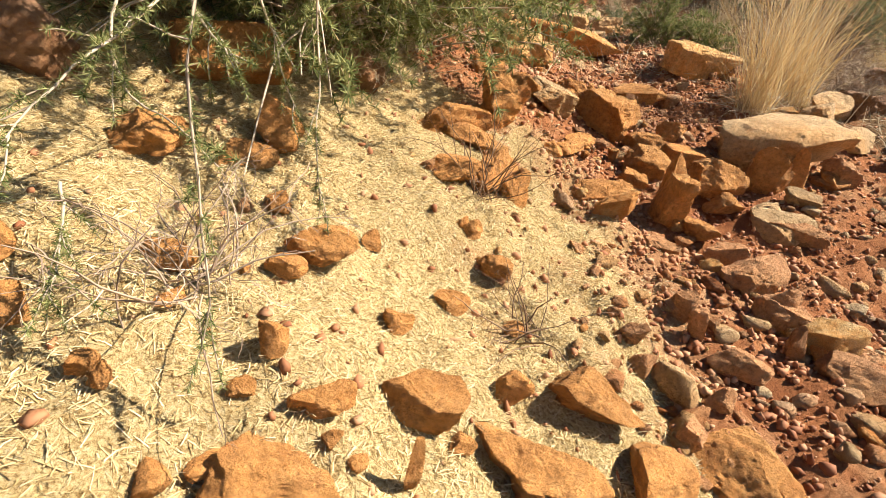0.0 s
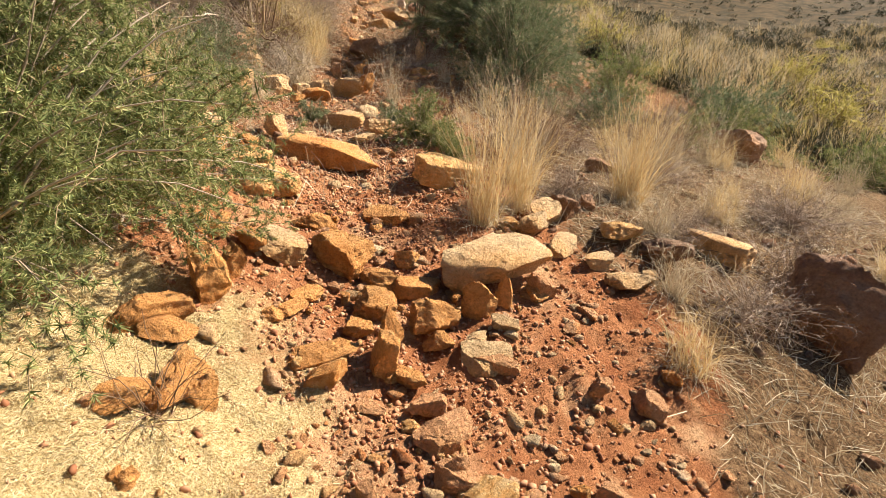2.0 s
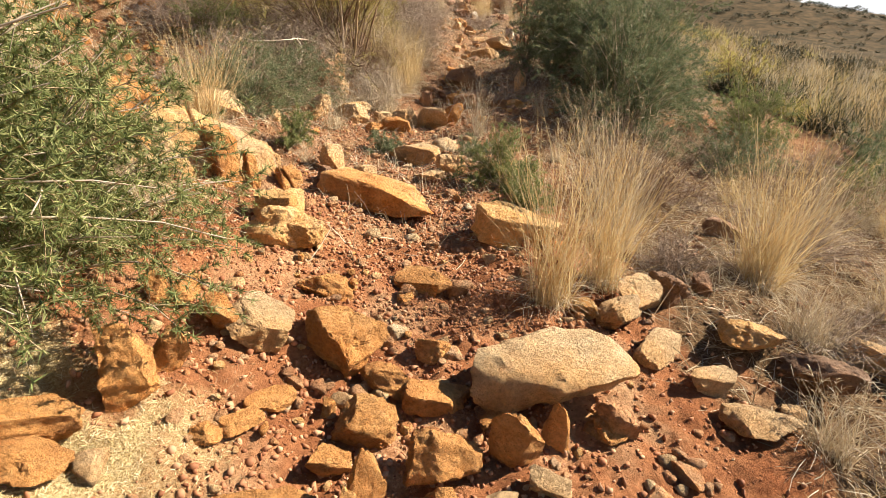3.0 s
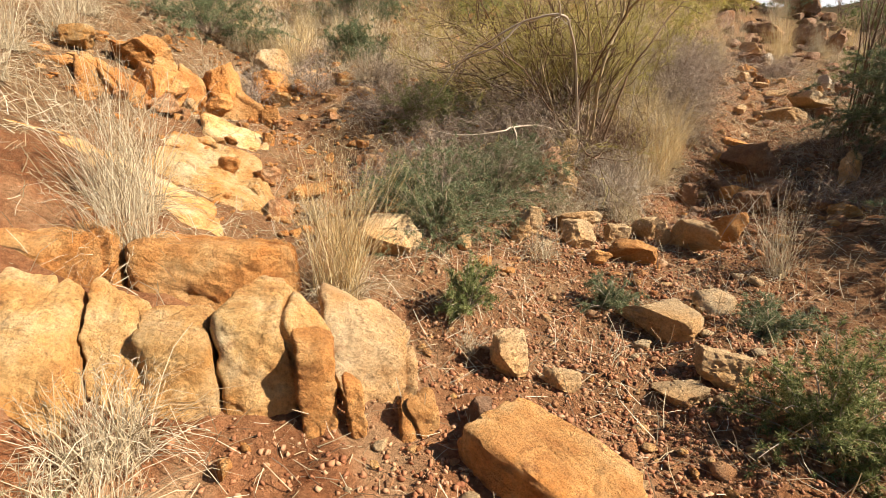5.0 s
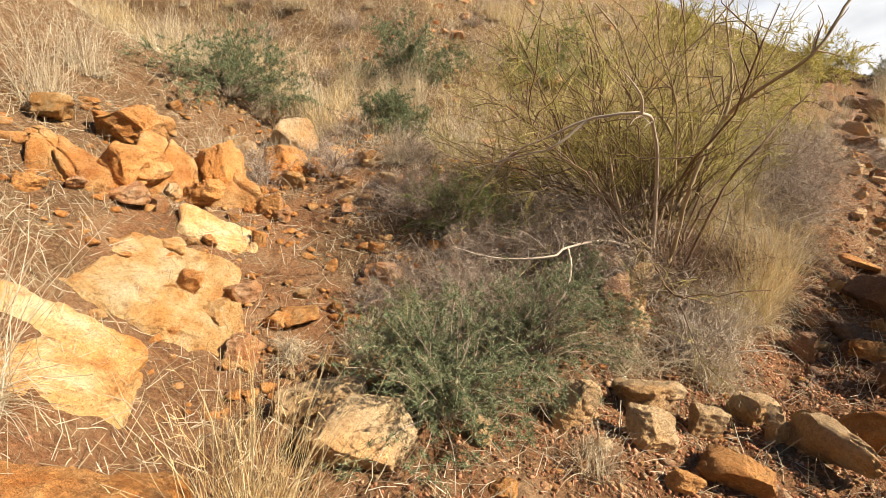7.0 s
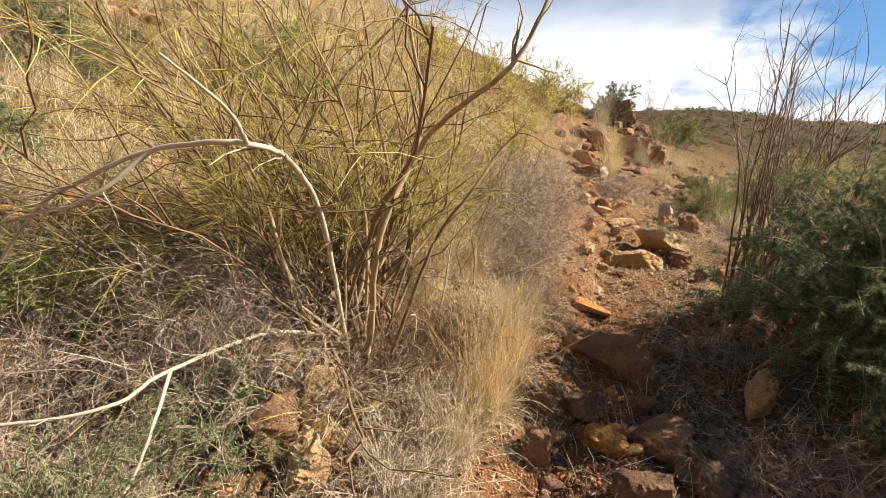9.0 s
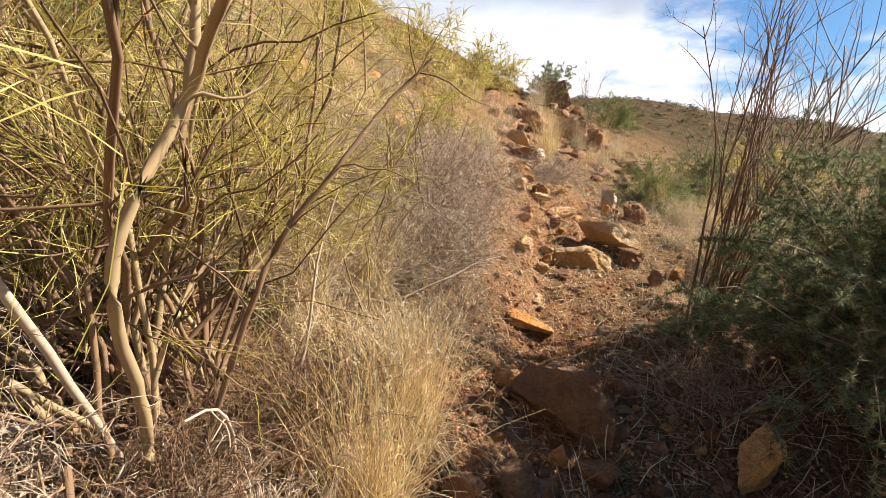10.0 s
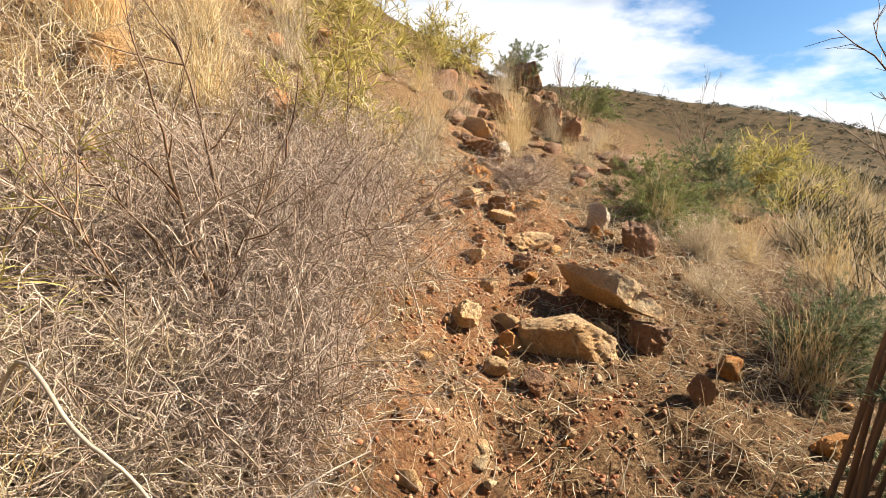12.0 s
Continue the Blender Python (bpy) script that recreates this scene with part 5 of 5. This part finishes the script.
bent_branch([(0.61, 6.96, 2.84), (0.61, 6.83, 2.93), (0.53, 6.65, 3.04)], 0.008, "pale dead twig standing off the long branch", 76, None, 0)
bent_branch([(0.3, 6.95, 2.82), (0.1, 6.9, 2.66), (-0.1, 6.95, 2.62), (-0.45, 7.05, 2.55)], 0.009, "pale dead branch forking off the long branch", 175, None, 5)
bent_branch([(0.55, 8.2, 1.85), (0.31, 7.79, 1.98), (0.14, 7.22, 1.99), (0.09, 6.94, 1.96), (-0.22, 6.8, 1.95), (-0.5, 6.7, 2.02)], 0.011, "long pale dead branch lying out of the broom", 176, None, 7)
bent_branch([(0.14, 7.22, 1.99), (0.22, 6.98, 1.88), (0.2, 6.85, 1.72), (0.05, 6.8, 1.6)], 0.008, "pale dead branch bent to the ground", 177, None, 4)
bent_branch([(0.72, 8.1, 1.65), (0.80, 7.9, 2.05), (0.89, 7.66, 2.47), (1.05, 7.72, 2.85), (1.22, 7.5, 3.0), (1.46, 7.35, 3.16), (1.62, 7.4, 3.45)], 0.019, "thick tan main stem of the broom", 178, BARKTAN, 8)
bent_branch([(1.05, 7.72, 2.85), (1.08, 7.7, 3.1), (1.02, 7.65, 3.5)], 0.014, "thick tan fork of the broom", 179, BARKTAN, 6)
bent_branch([(0.85, 8.15, 1.75), (1.1, 8.1, 2.4), (1.3, 8.11, 2.68), (1.46, 8.25, 2.91), (1.6, 8.3, 3.06)], 0.012, "dark brown branch of the broom", 180, BARK, 8)
stick(0.9, 8.25, 0.1, 0.8, (0.3, -0.5, 0.3), "pale dead branch in the grass", 0.009, 77)
stick(1.05, 8.6, 0.1, 0.9, (0.35, -0.3, 0.75), "pale dead branch in the grass", 0.009, 78)
stick(2.0, 7.4, 0.0, 0.5, (0.5, 0.3, 0.6), "pale bent twig standing in the gully", 0.004, 79)
stick(1.75, 6.9, 0.0, 0.55, (0.45, 0.1, 0.75), "pale bent twig standing in the gully", 0.004, 80)
needle_bush(4.1, 8.95, 1.2, 1.25, 180, 13000, "large dark green thorny bush shading the gully", GREYGREEN, 0.026, 0.3, seed=81, lean=1.45, density=3.2)
needle_bush(4.6, 7.9, 1.3, 1.9, 170, 12000, "large dark green thorny bush shading the gully", GREYGREEN, 0.026, 0.0, seed=82, density=3.0)
needle_bush(5.1, 9.1, 1.2, 1.6, 130, 9000, "large dark green thorny bush shading the gully", GREYGREEN, 0.026, 0.0, seed=182, density=3.0)
dead_scrub(3.0, 8.0, 0.7, 0.5, 70, "shaded tangle of dead twigs under the bush", TWIG, 8, 83)
dead_scrub(3.2, 9.2, 0.6, 0.5, 60, "shaded tangle of dead twigs under the bush", TWIG, 8, 84)
bare_shrub(3.55, 9.8, 2.4, 26, "tall leafless shrub with brown upright stems", 85, 0.3, 0.0, (0.28, 0.1))
bare_shrub(4.5, 10.1, 2.0, 10, "tall leafless shrub with brown upright stems", 86, 0.5)
tussock(0.95, 9.15, 0.6, 0.5, 300, "golden grass tussock among dead twigs")
tussock(1.25, 9.6, 0.5, 0.5, 300, "golden grass tussock among dead twigs")
dead_scrub(1.35, 9.95, 0.7, 0.6, 130, "tangled dead twigs at the path edge", STRAW, 14, 87)
dead_scrub(0.8, 9.2, 0.6, 0.5, 100, "tangled dead twigs at the path edge", None, 14, 88)
dead_scrub(1.45, 9.1, 0.5, 0.4, 90, "tangled dead twigs at the path edge", STRAW, 12, 89)
dead_scrub(1.7, 9.6, 0.5, 0.4, 90, "tangled dead twigs at the path edge", None, 12, 90)
stick(1.2, 9.5, 0.25, 1.0, (-0.6, 0.2, 0.45), "pale dead branch in the tangle", 0.008, 187)
dead_scrub(0.95, 7.65, 0.55, 0.5, 130, "bleached tangle of dead twigs below the broom", PALEWOOD, 9, 189, 0.0045, 0.003)
bent_branch([(1.3, 9.75, 2.1), (1.56, 9.54, 2.5), (1.72, 9.42, 2.44), (1.84, 9.36, 2.37), (1.95, 9.3, 2.2)], 0.0045, "pale dead branch at the path edge", 190, None, 4)
stick(1.5, 9.4, 0.2, 0.8, (0.6, 0.3, 0.3), "pale dead branch in the tangle", 0.006, 188)
# the rise
dead_scrub(1.75, 10.9, 0.85, 0.95, 260, "wide grey-mauve mound of tangled dead twigs", None, 16, 91)
dead_scrub(1.5, 10.05, 0.7, 0.6, 240, "wide grey-mauve mound of tangled dead twigs", None, 15, 192)
dead_scrub(0.75, 10.0, 0.7, 0.65, 200, "wide grey-mauve mound of tangled dead twigs", None, 14, 193)
dead_scrub(1.15, 10.6, 0.85, 0.8, 220, "wide grey-mauve mound of tangled dead twigs", None, 14, 92)
dead_scrub(2.0, 11.9, 0.7, 0.7, 120, "grey-mauve mound of tangled dead twigs", None, 14, 93)
dead_scrub(1.75, 10.25, 0.65, 0.7, 230, "wide grey-mauve mound of tangled dead twigs", None, 15, 194)
# bark brown instead of twig grey paints the shade on this tangle
dead_scrub(4.9, 11.5, 0.6, 0.5, 110, "tangle of dead twigs, coloured dark for the shade", BARK, 12, 195)
needle_bush(4.7, 11.2, 0.5, 0.5, 45, 2200, "dark green thorny bush beside the rise", GREYGREEN, 0.022, seed=196)
dead_scrub(3.6, 14.2, 0.7, 0.45, 100, "low pinkish dead bush beside the path", None, 12, 94, 0.004, 0.003)
broom(0.75, 9.75, 1.1, 1.0, 18, "yellow-green broom shrub among dead twigs", 14, 0.9, 95, 0.9, 0.006)
broom(1.9, 12.7, 1.2, 1.0, 20, "yellow-green broom shrub on the bank", 12, 1.8, 96, 0.9, 0.006)
broom(1.6, 16.5, 1.8, 1.0, 26, "yellow-green broom shrub on the hill", 12, 3, 97, 0.95, 0.008)
broom(0.2, 15.8, 1.8, 1.0, 24, "yellow-green broom shrub on the hill", 12, 3, 98, 0.95, 0.008)
broom(3.2, 20.3, 1.6, 1.0, 24, "yellow-green broom shrub on the skyline", 12, 4, 99, 0.95, 0.008)
broom(4.0, 21.8, 1.6, 1.0, 20, "yellow-green broom shrub on the skyline", 12, 4, 100, 0.95, 0.008)
bare_shrub(1.62, 10.3, 1.15, 6, "thin leafless shrub among dead twigs", 101, 0.4)
needle_bush(5.1, 13.9, 0.8, 0.75, 50, 2800, "round green bush beside the rise", NEEDLE, 0.03, seed=102)
needle_bush(6.8, 15.4, 1.0, 1.0, 50, 2600, "dark green bush beside the rise", GREYGREEN, 0.035, seed=103)
broom(8.0, 16.3, 1.7, 1.0, 24, "olive broom shrub beside the rise", 11, 3, 104)
needle_bush(6.3, 24.6, 1.3, 1.3, 40, 2000, "dark green bush on the skyline", GREYGREEN, 0.06, seed=105)
needle_bush(7.7, 22.6, 1.0, 1.1, 40, 1800, "green bush on the skyline", NEEDLE, 0.05, seed=106)
bare_shrub(7.2, 23.2, 1.9, 9, "leafless shrub on the skyline", 107, 0.6)
bare_shrub(8.4, 18.2, 2.0, 9, "leafless shrub beside the rise", 108, 0.7)
for gx, gy, gh, gm in ((3.95, 15.9, 1.0, GOLD), (4.3, 16.8, 1.1, GOLD), (4.8, 20.5, 1.2, STRAW), (5.6, 23.5, 1.2, STRAW), (5.0, 12.9, 0.4, STRAW), (5.6, 13.2, 0.5, GOLD), (6.2, 12.8, 0.5, GOLD), (4.5, 12.0, 0.3, STRAW),
                      (5.0, 11.4, 0.3, STRAW), (2.1, 12.6, 0.5, GOLD), (2.5, 13.6, 0.6, STRAW), (2.7, 15.0, 0.7, GOLD), (1.0, 12.2, 0.7, GOLD), (0.2, 12.6, 0.7, GOLD), (0.6, 13.6, 0.8, GOLD), (-0.4, 11.6, 0.7, GOLD), (1.2, 14.4, 0.9, STRAW), (-0.8, 13.6, 0.8, STRAW), (0.0, 14.8, 0.9, GOLD), (2.2, 17.6, 1.0, STRAW), (2.9, 18.4, 1.0, GOLD), (3.4, 17.2, 0.9, STRAW), (5.3, 18.2, 0.8, STRAW), (6.3, 19.5, 0.9, GOLD), (0.3, 10.9, 0.6, GOLD), (-0.3, 10.3, 0.6, STRAW)):
    tussock(gx, gy, gh, 0.5, 240, "dry grass tussock on the rise", gm)


def cover_hillside():
    """Dry grass clumps and small scrub all over the slopes away from the path."""
    rng = np.random.default_rng(150)
    protos = []
    for i in range(6):
        protos.append(tussock(-6.0 - i, 3.0, 0.5, 0.45, 170, "dry grass clump on the stony slope", (STRAW, GOLD)[i % 2], seed=160 + i))
    for i in range(3):
        protos.append(dead_scrub(-6.0 - i, 4.5, 0.4, 0.35, 45, "small tangled dead shrub on the slope", None, 10, 170 + i, 0.003, 0.003))
    made = 0
    while made < 330:
        side = rng.uniform()
        if side < 0.55:
            x, y = rng.uniform(-9.0, -0.3), rng.uniform(7.0, 20.0)
            if x > -1.6 and y < 9.4:
                continue
        else:
            x, y = rng.uniform(2.6, 12.0), rng.uniform(1.0, 20.0)
        away = x - float(np.interp(y, STATIONS[:, 0], STATIONS[:, 1]))
        if -1.0 < away < 1.5 or (7.5 < y < 11 and 0 < away < 2.2):
            continue
        s = rng.uniform(0.5, 1.25)
        ob = copy_thing(protos[int(rng.integers(9))], pose(x, y, gz(x, y), 0, 0, rng.uniform(0, 360)))
        ob.scale = (s, s, s * rng.uniform(0.7, 1.2))
        made += 1


cover_hillside()


# ---- loose stuff on the ground ----
def loose_stones():
    rng = np.random.default_rng(200)
    shapes = []
    for i in range(14):
        v, fc = stone_shape(300 + i, (1, rng.uniform(0.6, 1), rng.uniform(0.5, 0.8)), 3, 5, 22, 0.16, 0)
        shapes.append(mesh_of("loose_stone", v, fc, (PEBBLE, RUST, PALE, OCHRE, RUST)[i % 5]))
    made = 0
    while made < 290:
        y = rng.uniform(0.4, 13.5)
        x = float(np.interp(y, STATIONS[:, 0], STATIONS[:, 1])) + rng.normal() * 0.7
        s = 0.042 * math.exp(rng.normal() * 0.45)
        ob = new("loose_stone", shapes[int(rng.integers(14))])
        ob.matrix_world = Matrix.Translation((x, y, gz(x, y) + s * 0.18)) @ pose(0, 0, 0, rng.uniform(-20, 20), rng.uniform(-20, 20), rng.uniform(0, 360)) @ Matrix.Scale(s, 4)
        tagged(ob, "small angular reddish stone lying on the path", "stone", "loose stones on the path")
        made += 1


def bank_rocks():
    """Angular broken rocks strewn over the left bank, the gully and the rise."""
    rng = np.random.default_rng(230)
    shapes = []
    for i in range(12):
        v, fc = stone_shape(400 + i, (1, rng.uniform(0.6, 1), rng.uniform(0.45, 0.8)), 4, 4.5, 13, 0.09, 0.05)
        shapes.append(mesh_of("rock", v, fc, (RUST, OCHRE, PALE, RUST, PEBBLE, PEBBLE)[i % 6], True))
        shapes[-1].set_sharp_from_angle(angle=radians(24))
    for (x0, x1, y0, y1, n, s0, words) in ((-3.6, -0.6, 5.6, 9.0, 120, 0.17, "angular orange rock broken from the bank"), (1.5, 3.2, 7.0, 9.6, 40, 0.13, "brown stone lying in the shaded gully"),
                                    (2.4, 4.4, 10.4, 14.5, 45, 0.11, "tan angular rock on the rising path"), (0.4, 2.2, 0.6, 3.8, 90, 0.075, "reddish broken stone on the footpath")):
        for i in range(n):
            x, y = rng.uniform(x0, x1), rng.uniform(y0, y1)
            s = s0 * math.exp(rng.normal() * 0.45)
            ob = new("broken_rock", shapes[int(rng.integers(12))])
            ob.matrix_world = Matrix.Translation((x, y, gz(x, y) + s * 0.12)) @ pose(0, 0, 0, rng.uniform(-15, 15), rng.uniform(-25, 10), rng.uniform(0, 360)) @ Matrix.Scale(s, 4)
            tagged(ob, words, "rock", "broken rocks of the hillside")


def far_rocks():
    """Rocks beyond reach on the upper rise and the hillside, and rubble of the bank."""
    rng = np.random.default_rng(231)
    for mat, x0, x1, y0, y1, n, s0, words in ((BROWN, 3.0, 7.0, 14.5, 25.0, 130, 0.26, "red-brown rocks strewn over the upper rise"), (PEBBLE, -4.5, 1.5, 9.5, 19.0, 130, 0.16, "reddish rocks strewn over the hillside"),
                                              (RUST, -3.8, -0.3, 5.2, 9.4, 900, 0.06, "orange rubble broken from the bank"), (PALE, 2.2, 4.8, 10.0, 15.5, 320, 0.05, "tan rubble on the rising path"), (BROWN, 2.2, 5.5, 0.8, 7.0, 160, 0.07, "dull brown rubble among the dry grass"),
                                              (PEBBLE, 0.35, 2.3, 0.5, 7.5, 1500, 0.034, "broken red stones strewn over the footpath"), (PALE, 0.2, 2.0, 0.8, 7.0, 500, 0.04, "pale broken stones strewn over the footpath"), (BROWN, 1.6, 3.4, 7.0, 10.0, 260, 0.08, "brown stones filling the shaded gully")):
        vs, fs, o = [], [], 0
        for i in range(n):
            v, fc = stone_shape(500 + i % 9, (1, 0.8, 0.6), 3 if s0 > 0.1 else 2, 4.5, 12, 0.09, 0)
            x, y, s, a = rng.uniform(x0, x1), rng.uniform(y0, y1), s0 * math.exp(rng.normal() * 0.5), rng.uniform(0, 6.3)
            r = np.array([[math.cos(a), -math.sin(a), 0], [math.sin(a), math.cos(a), 0], [0, 0, 1]])
            vs.append(v @ r.T * s + np.array([x, y, gz(x, y) + 0.1 * s]))
            fs.append(fc + o)
            o += len(v)
        tagged(new("rubble", mesh_of("rubble", np.concatenate(vs), np.concatenate(fs), mat)), words, "rubble", kind="stuff")


def gravel():
    rng = np.random.default_rng(201)
    n = 60000
    y = rng.uniform(0.3, 13.0, n) ** 1.0
    x = np.interp(y, STATIONS[:, 0], STATIONS[:, 1]) + rng.normal(size=n) * 0.75
    keep = (y < 9.5) | (rng.uniform(size=n) < 0.4)
    keep &= (litter_masks(x, y)[0] < 0.5) | (rng.uniform(size=n) < 0.15)
    x, y = x[keep], y[keep]
    n = len(x)
    v0, f0 = ico(1)
    s = 0.006 * np.exp(rng.normal(size=n) * 0.75)
    s = np.minimum(s, 0.013)
    v = v0[None] * (1 + rng.uniform(-0.6, 0.45, (n, len(v0), 1))) * s[:, None, None] * rng.uniform(0.45, 1.35, (n, 1, 3))
    v = v + np.stack([x, y, ground_z(x, y) + s * 0.3], -1)[:, None]
    fc = f0[None] + (np.arange(n) * len(v0))[:, None, None]
    ob = new("gravel", mesh_of("gravel", v.reshape(-1, 3), fc.reshape(-1, 3), GRAVEL))
    tagged(ob, "loose red gravel strewn over the footpath", "gravel", kind="stuff")


def litter(name, label, mat, n, where, length, width, rise, seed):
    rng = np.random.default_rng(seed)
    x, y, keep = where(rng, n)
    x, y = x[keep], y[keep]
    n = len(x)
    z = ground_z(x, y)
    a = rng.uniform(0, 2 * np.pi, n)
    start = np.stack([x, y, z + 0.002], -1)
    way = np.stack([np.cos(a), np.sin(a), rng.uniform(-0.05, rise, n)], -1)
    p = arcs(rng, start, way, length * rng.uniform(0.4, 1.3, n), 3, 0.05, 0.2)
    p[:, :, 2] = np.maximum(p[:, :, 2], ground_z(p[:, :, 0], p[:, :, 1]) + 0.002)
    ob = new(name, mesh_of(name, *ribbons(p, width, rng, 0.6), mat))
    return tagged(ob, label, name.replace("_", " "), kind="stuff")


def on_chaff(rng, n):
    x, y = rng.uniform(-1.2, 1.0, n), rng.uniform(0.25, 2.5, n)
    return x, y, litter_masks(x, y)[0] > rng.uniform(0.05, 0.8, n)


def on_straw(rng, n):
    x, y = rng.uniform(-7.0, 6.5, n), rng.uniform(0.5, 15.5, n)
    return x, y, (litter_masks(x, y)[1] > rng.uniform(0.1, 1.0, n)) & ((x > 0.4) | (y > 2.3))


GRAVEL = plant_material("red_gravel_bits", (0.2, 0.07, 0.028), (0.34, 0.145, 0.065), (0.46, 0.26, 0.14), 0.0)
loose_stones()
bank_rocks()
far_rocks()
gravel()
litter("dry_needle_litter", "pale yellow fallen dry needles covering the bank", CHAFF, 90000, on_chaff, 0.02, 0.0018, 0.35, 210)
litter("fallen_straw", "bleached fallen straw lying over the slope", STRAW, 110000, on_straw, 0.13, 0.0036, 0.35, 211)
litter("grass_stubble", "short dry grass standing over the slope", STRAW, 45000, on_straw, 0.16, 0.0042, 3.0, 212)


def far_scrub():
    """Low dark shrubs dotted over the far hillside."""
    rng = np.random.default_rng(220)
    n = 5200
    r, az = 24 + 300 * rng.uniform(0, 1, n) ** 1.7, np.radians(rng.uniform(5, 105, n))
    x, y = 2 + r * np.sin(az), 8 + r * np.cos(az)
    size = rng.uniform(0.15, 0.5, n) * (1 + r / 70)
    m = 56
    c = np.stack([x, y, ground_z(x, y)], -1)
    d = unit(rng.normal(size=(n, m, 3))) * rng.uniform(0.5, 1, (n, m, 1)) * np.array([1, 1, 0.75])
    d[..., 2] = np.abs(d[..., 2])
    p = c[:, None] + d * size[:, None, None]
    e = rng.normal(size=(n, m, 3, 3)) * (0.11 * size)[:, None, None, None]
    v = (p[:, :, None] + e).reshape(-1, 3)
    ob = new("distant_scrub", mesh_of("distant_scrub", v, np.arange(len(v)).reshape(-1, 3), SCRUB))
    tagged(ob, "low dark scrub dotted over the far hillside", "scrub", kind="stuff")


def slope_cover():
    """Grass and low bushes that cover the falling slope beyond reach."""
    rng = np.random.default_rng(221)
    for name, mat, n, m, tall, wide, words in (("slope_grass", STRAW, 1700, 34, 0.5, 0.006, "bleached grass covering the lower slope"), ("slope_grass", GOLD, 900, 30, 0.6, 0.006, "golden grass covering the lower slope"),
                                               ("slope_scrub", SCRUB, 1200, 150, 0.4, 0.012, "low dark scrub covering the lower slope"), ("slope_scrub", OLIVE, 130, 150, 0.45, 0.009, "olive scrub covering the lower slope")):
        r, az = 6.5 + 45 * rng.uniform(0, 1, n) ** 1.5, np.radians(rng.uniform(32, 118, n))
        x, y = 2 + r * np.sin(az), 6 + r * np.cos(az)
        keep = (x > 5.2) | (y > 17)
        x, y, r = x[keep], y[keep], r[keep]
        k = len(x)
        big = rng.uniform(0.5, 1.3, k) * (1 + r / 60)
        start = np.repeat(np.stack([x, y, ground_z(x, y)], -1), m, 0) + rng.normal(size=(k * m, 3)) * np.array([0.14, 0.14, 0]) * np.repeat(big, m)[:, None]
        path = arcs(rng, start, dome(rng, k * m, 0, 0.6 if name == "slope_grass" else 1.3), tall * np.repeat(big, m) * rng.uniform(0.4, 1.1, k * m), 3, 0.15, 0.2)
        ob = new(name, mesh_of(name, *ribbons(path, wide * (1 + np.repeat(r, m) / 25), rng, 0.4), mat))
        tagged(ob, words, name.replace("_", " "), kind="stuff")


def hillside_grass():
    """Dry grass all over the hillside above the broom."""
    rng = np.random.default_rng(222)
    for mat, n, m, tall, words in ((STRAW, 1500, 26, 0.34, "bleached grass covering the hillside"), (GOLD, 900, 26, 0.4, "golden grass covering the hillside")):
        x, y = rng.uniform(-12.0, 1.0, n), 8.3 + 16 * rng.uniform(0, 1, n) ** 1.3
        keep = (x < np.interp(y, STATIONS[:, 0], STATIONS[:, 1]) - 1.4) & ((x < -1.2) | (y > 10.5))
        x, y = x[keep], y[keep]
        k = len(x)
        big = np.repeat(rng.uniform(0.5, 1.4, k), m)
        start = np.repeat(np.stack([x, y, ground_z(x, y)], -1), m, 0) + rng.normal(size=(k * m, 3)) * np.array([0.12, 0.12, 0]) * big[:, None]
        start[:, 2] = ground_z(start[:, 0], start[:, 1])
        path = arcs(rng, start, dome(rng, k * m, 0, 0.9), tall * big * rng.uniform(0.3, 1.1, k * m), 4, 0.2, 0.2)
        ob = new("hillside_grass", mesh_of("hillside_grass", *ribbons(path, 0.006, rng, 0.4), mat))
        tagged(ob, words, "grass", kind="stuff")


SCRUB = plant_material("distant_scrub_leaves", (0.04, 0.045, 0.018), (0.085, 0.078, 0.034), (0.15, 0.115, 0.05), 0.0)
far_scrub()
slope_cover()
hillside_grass()
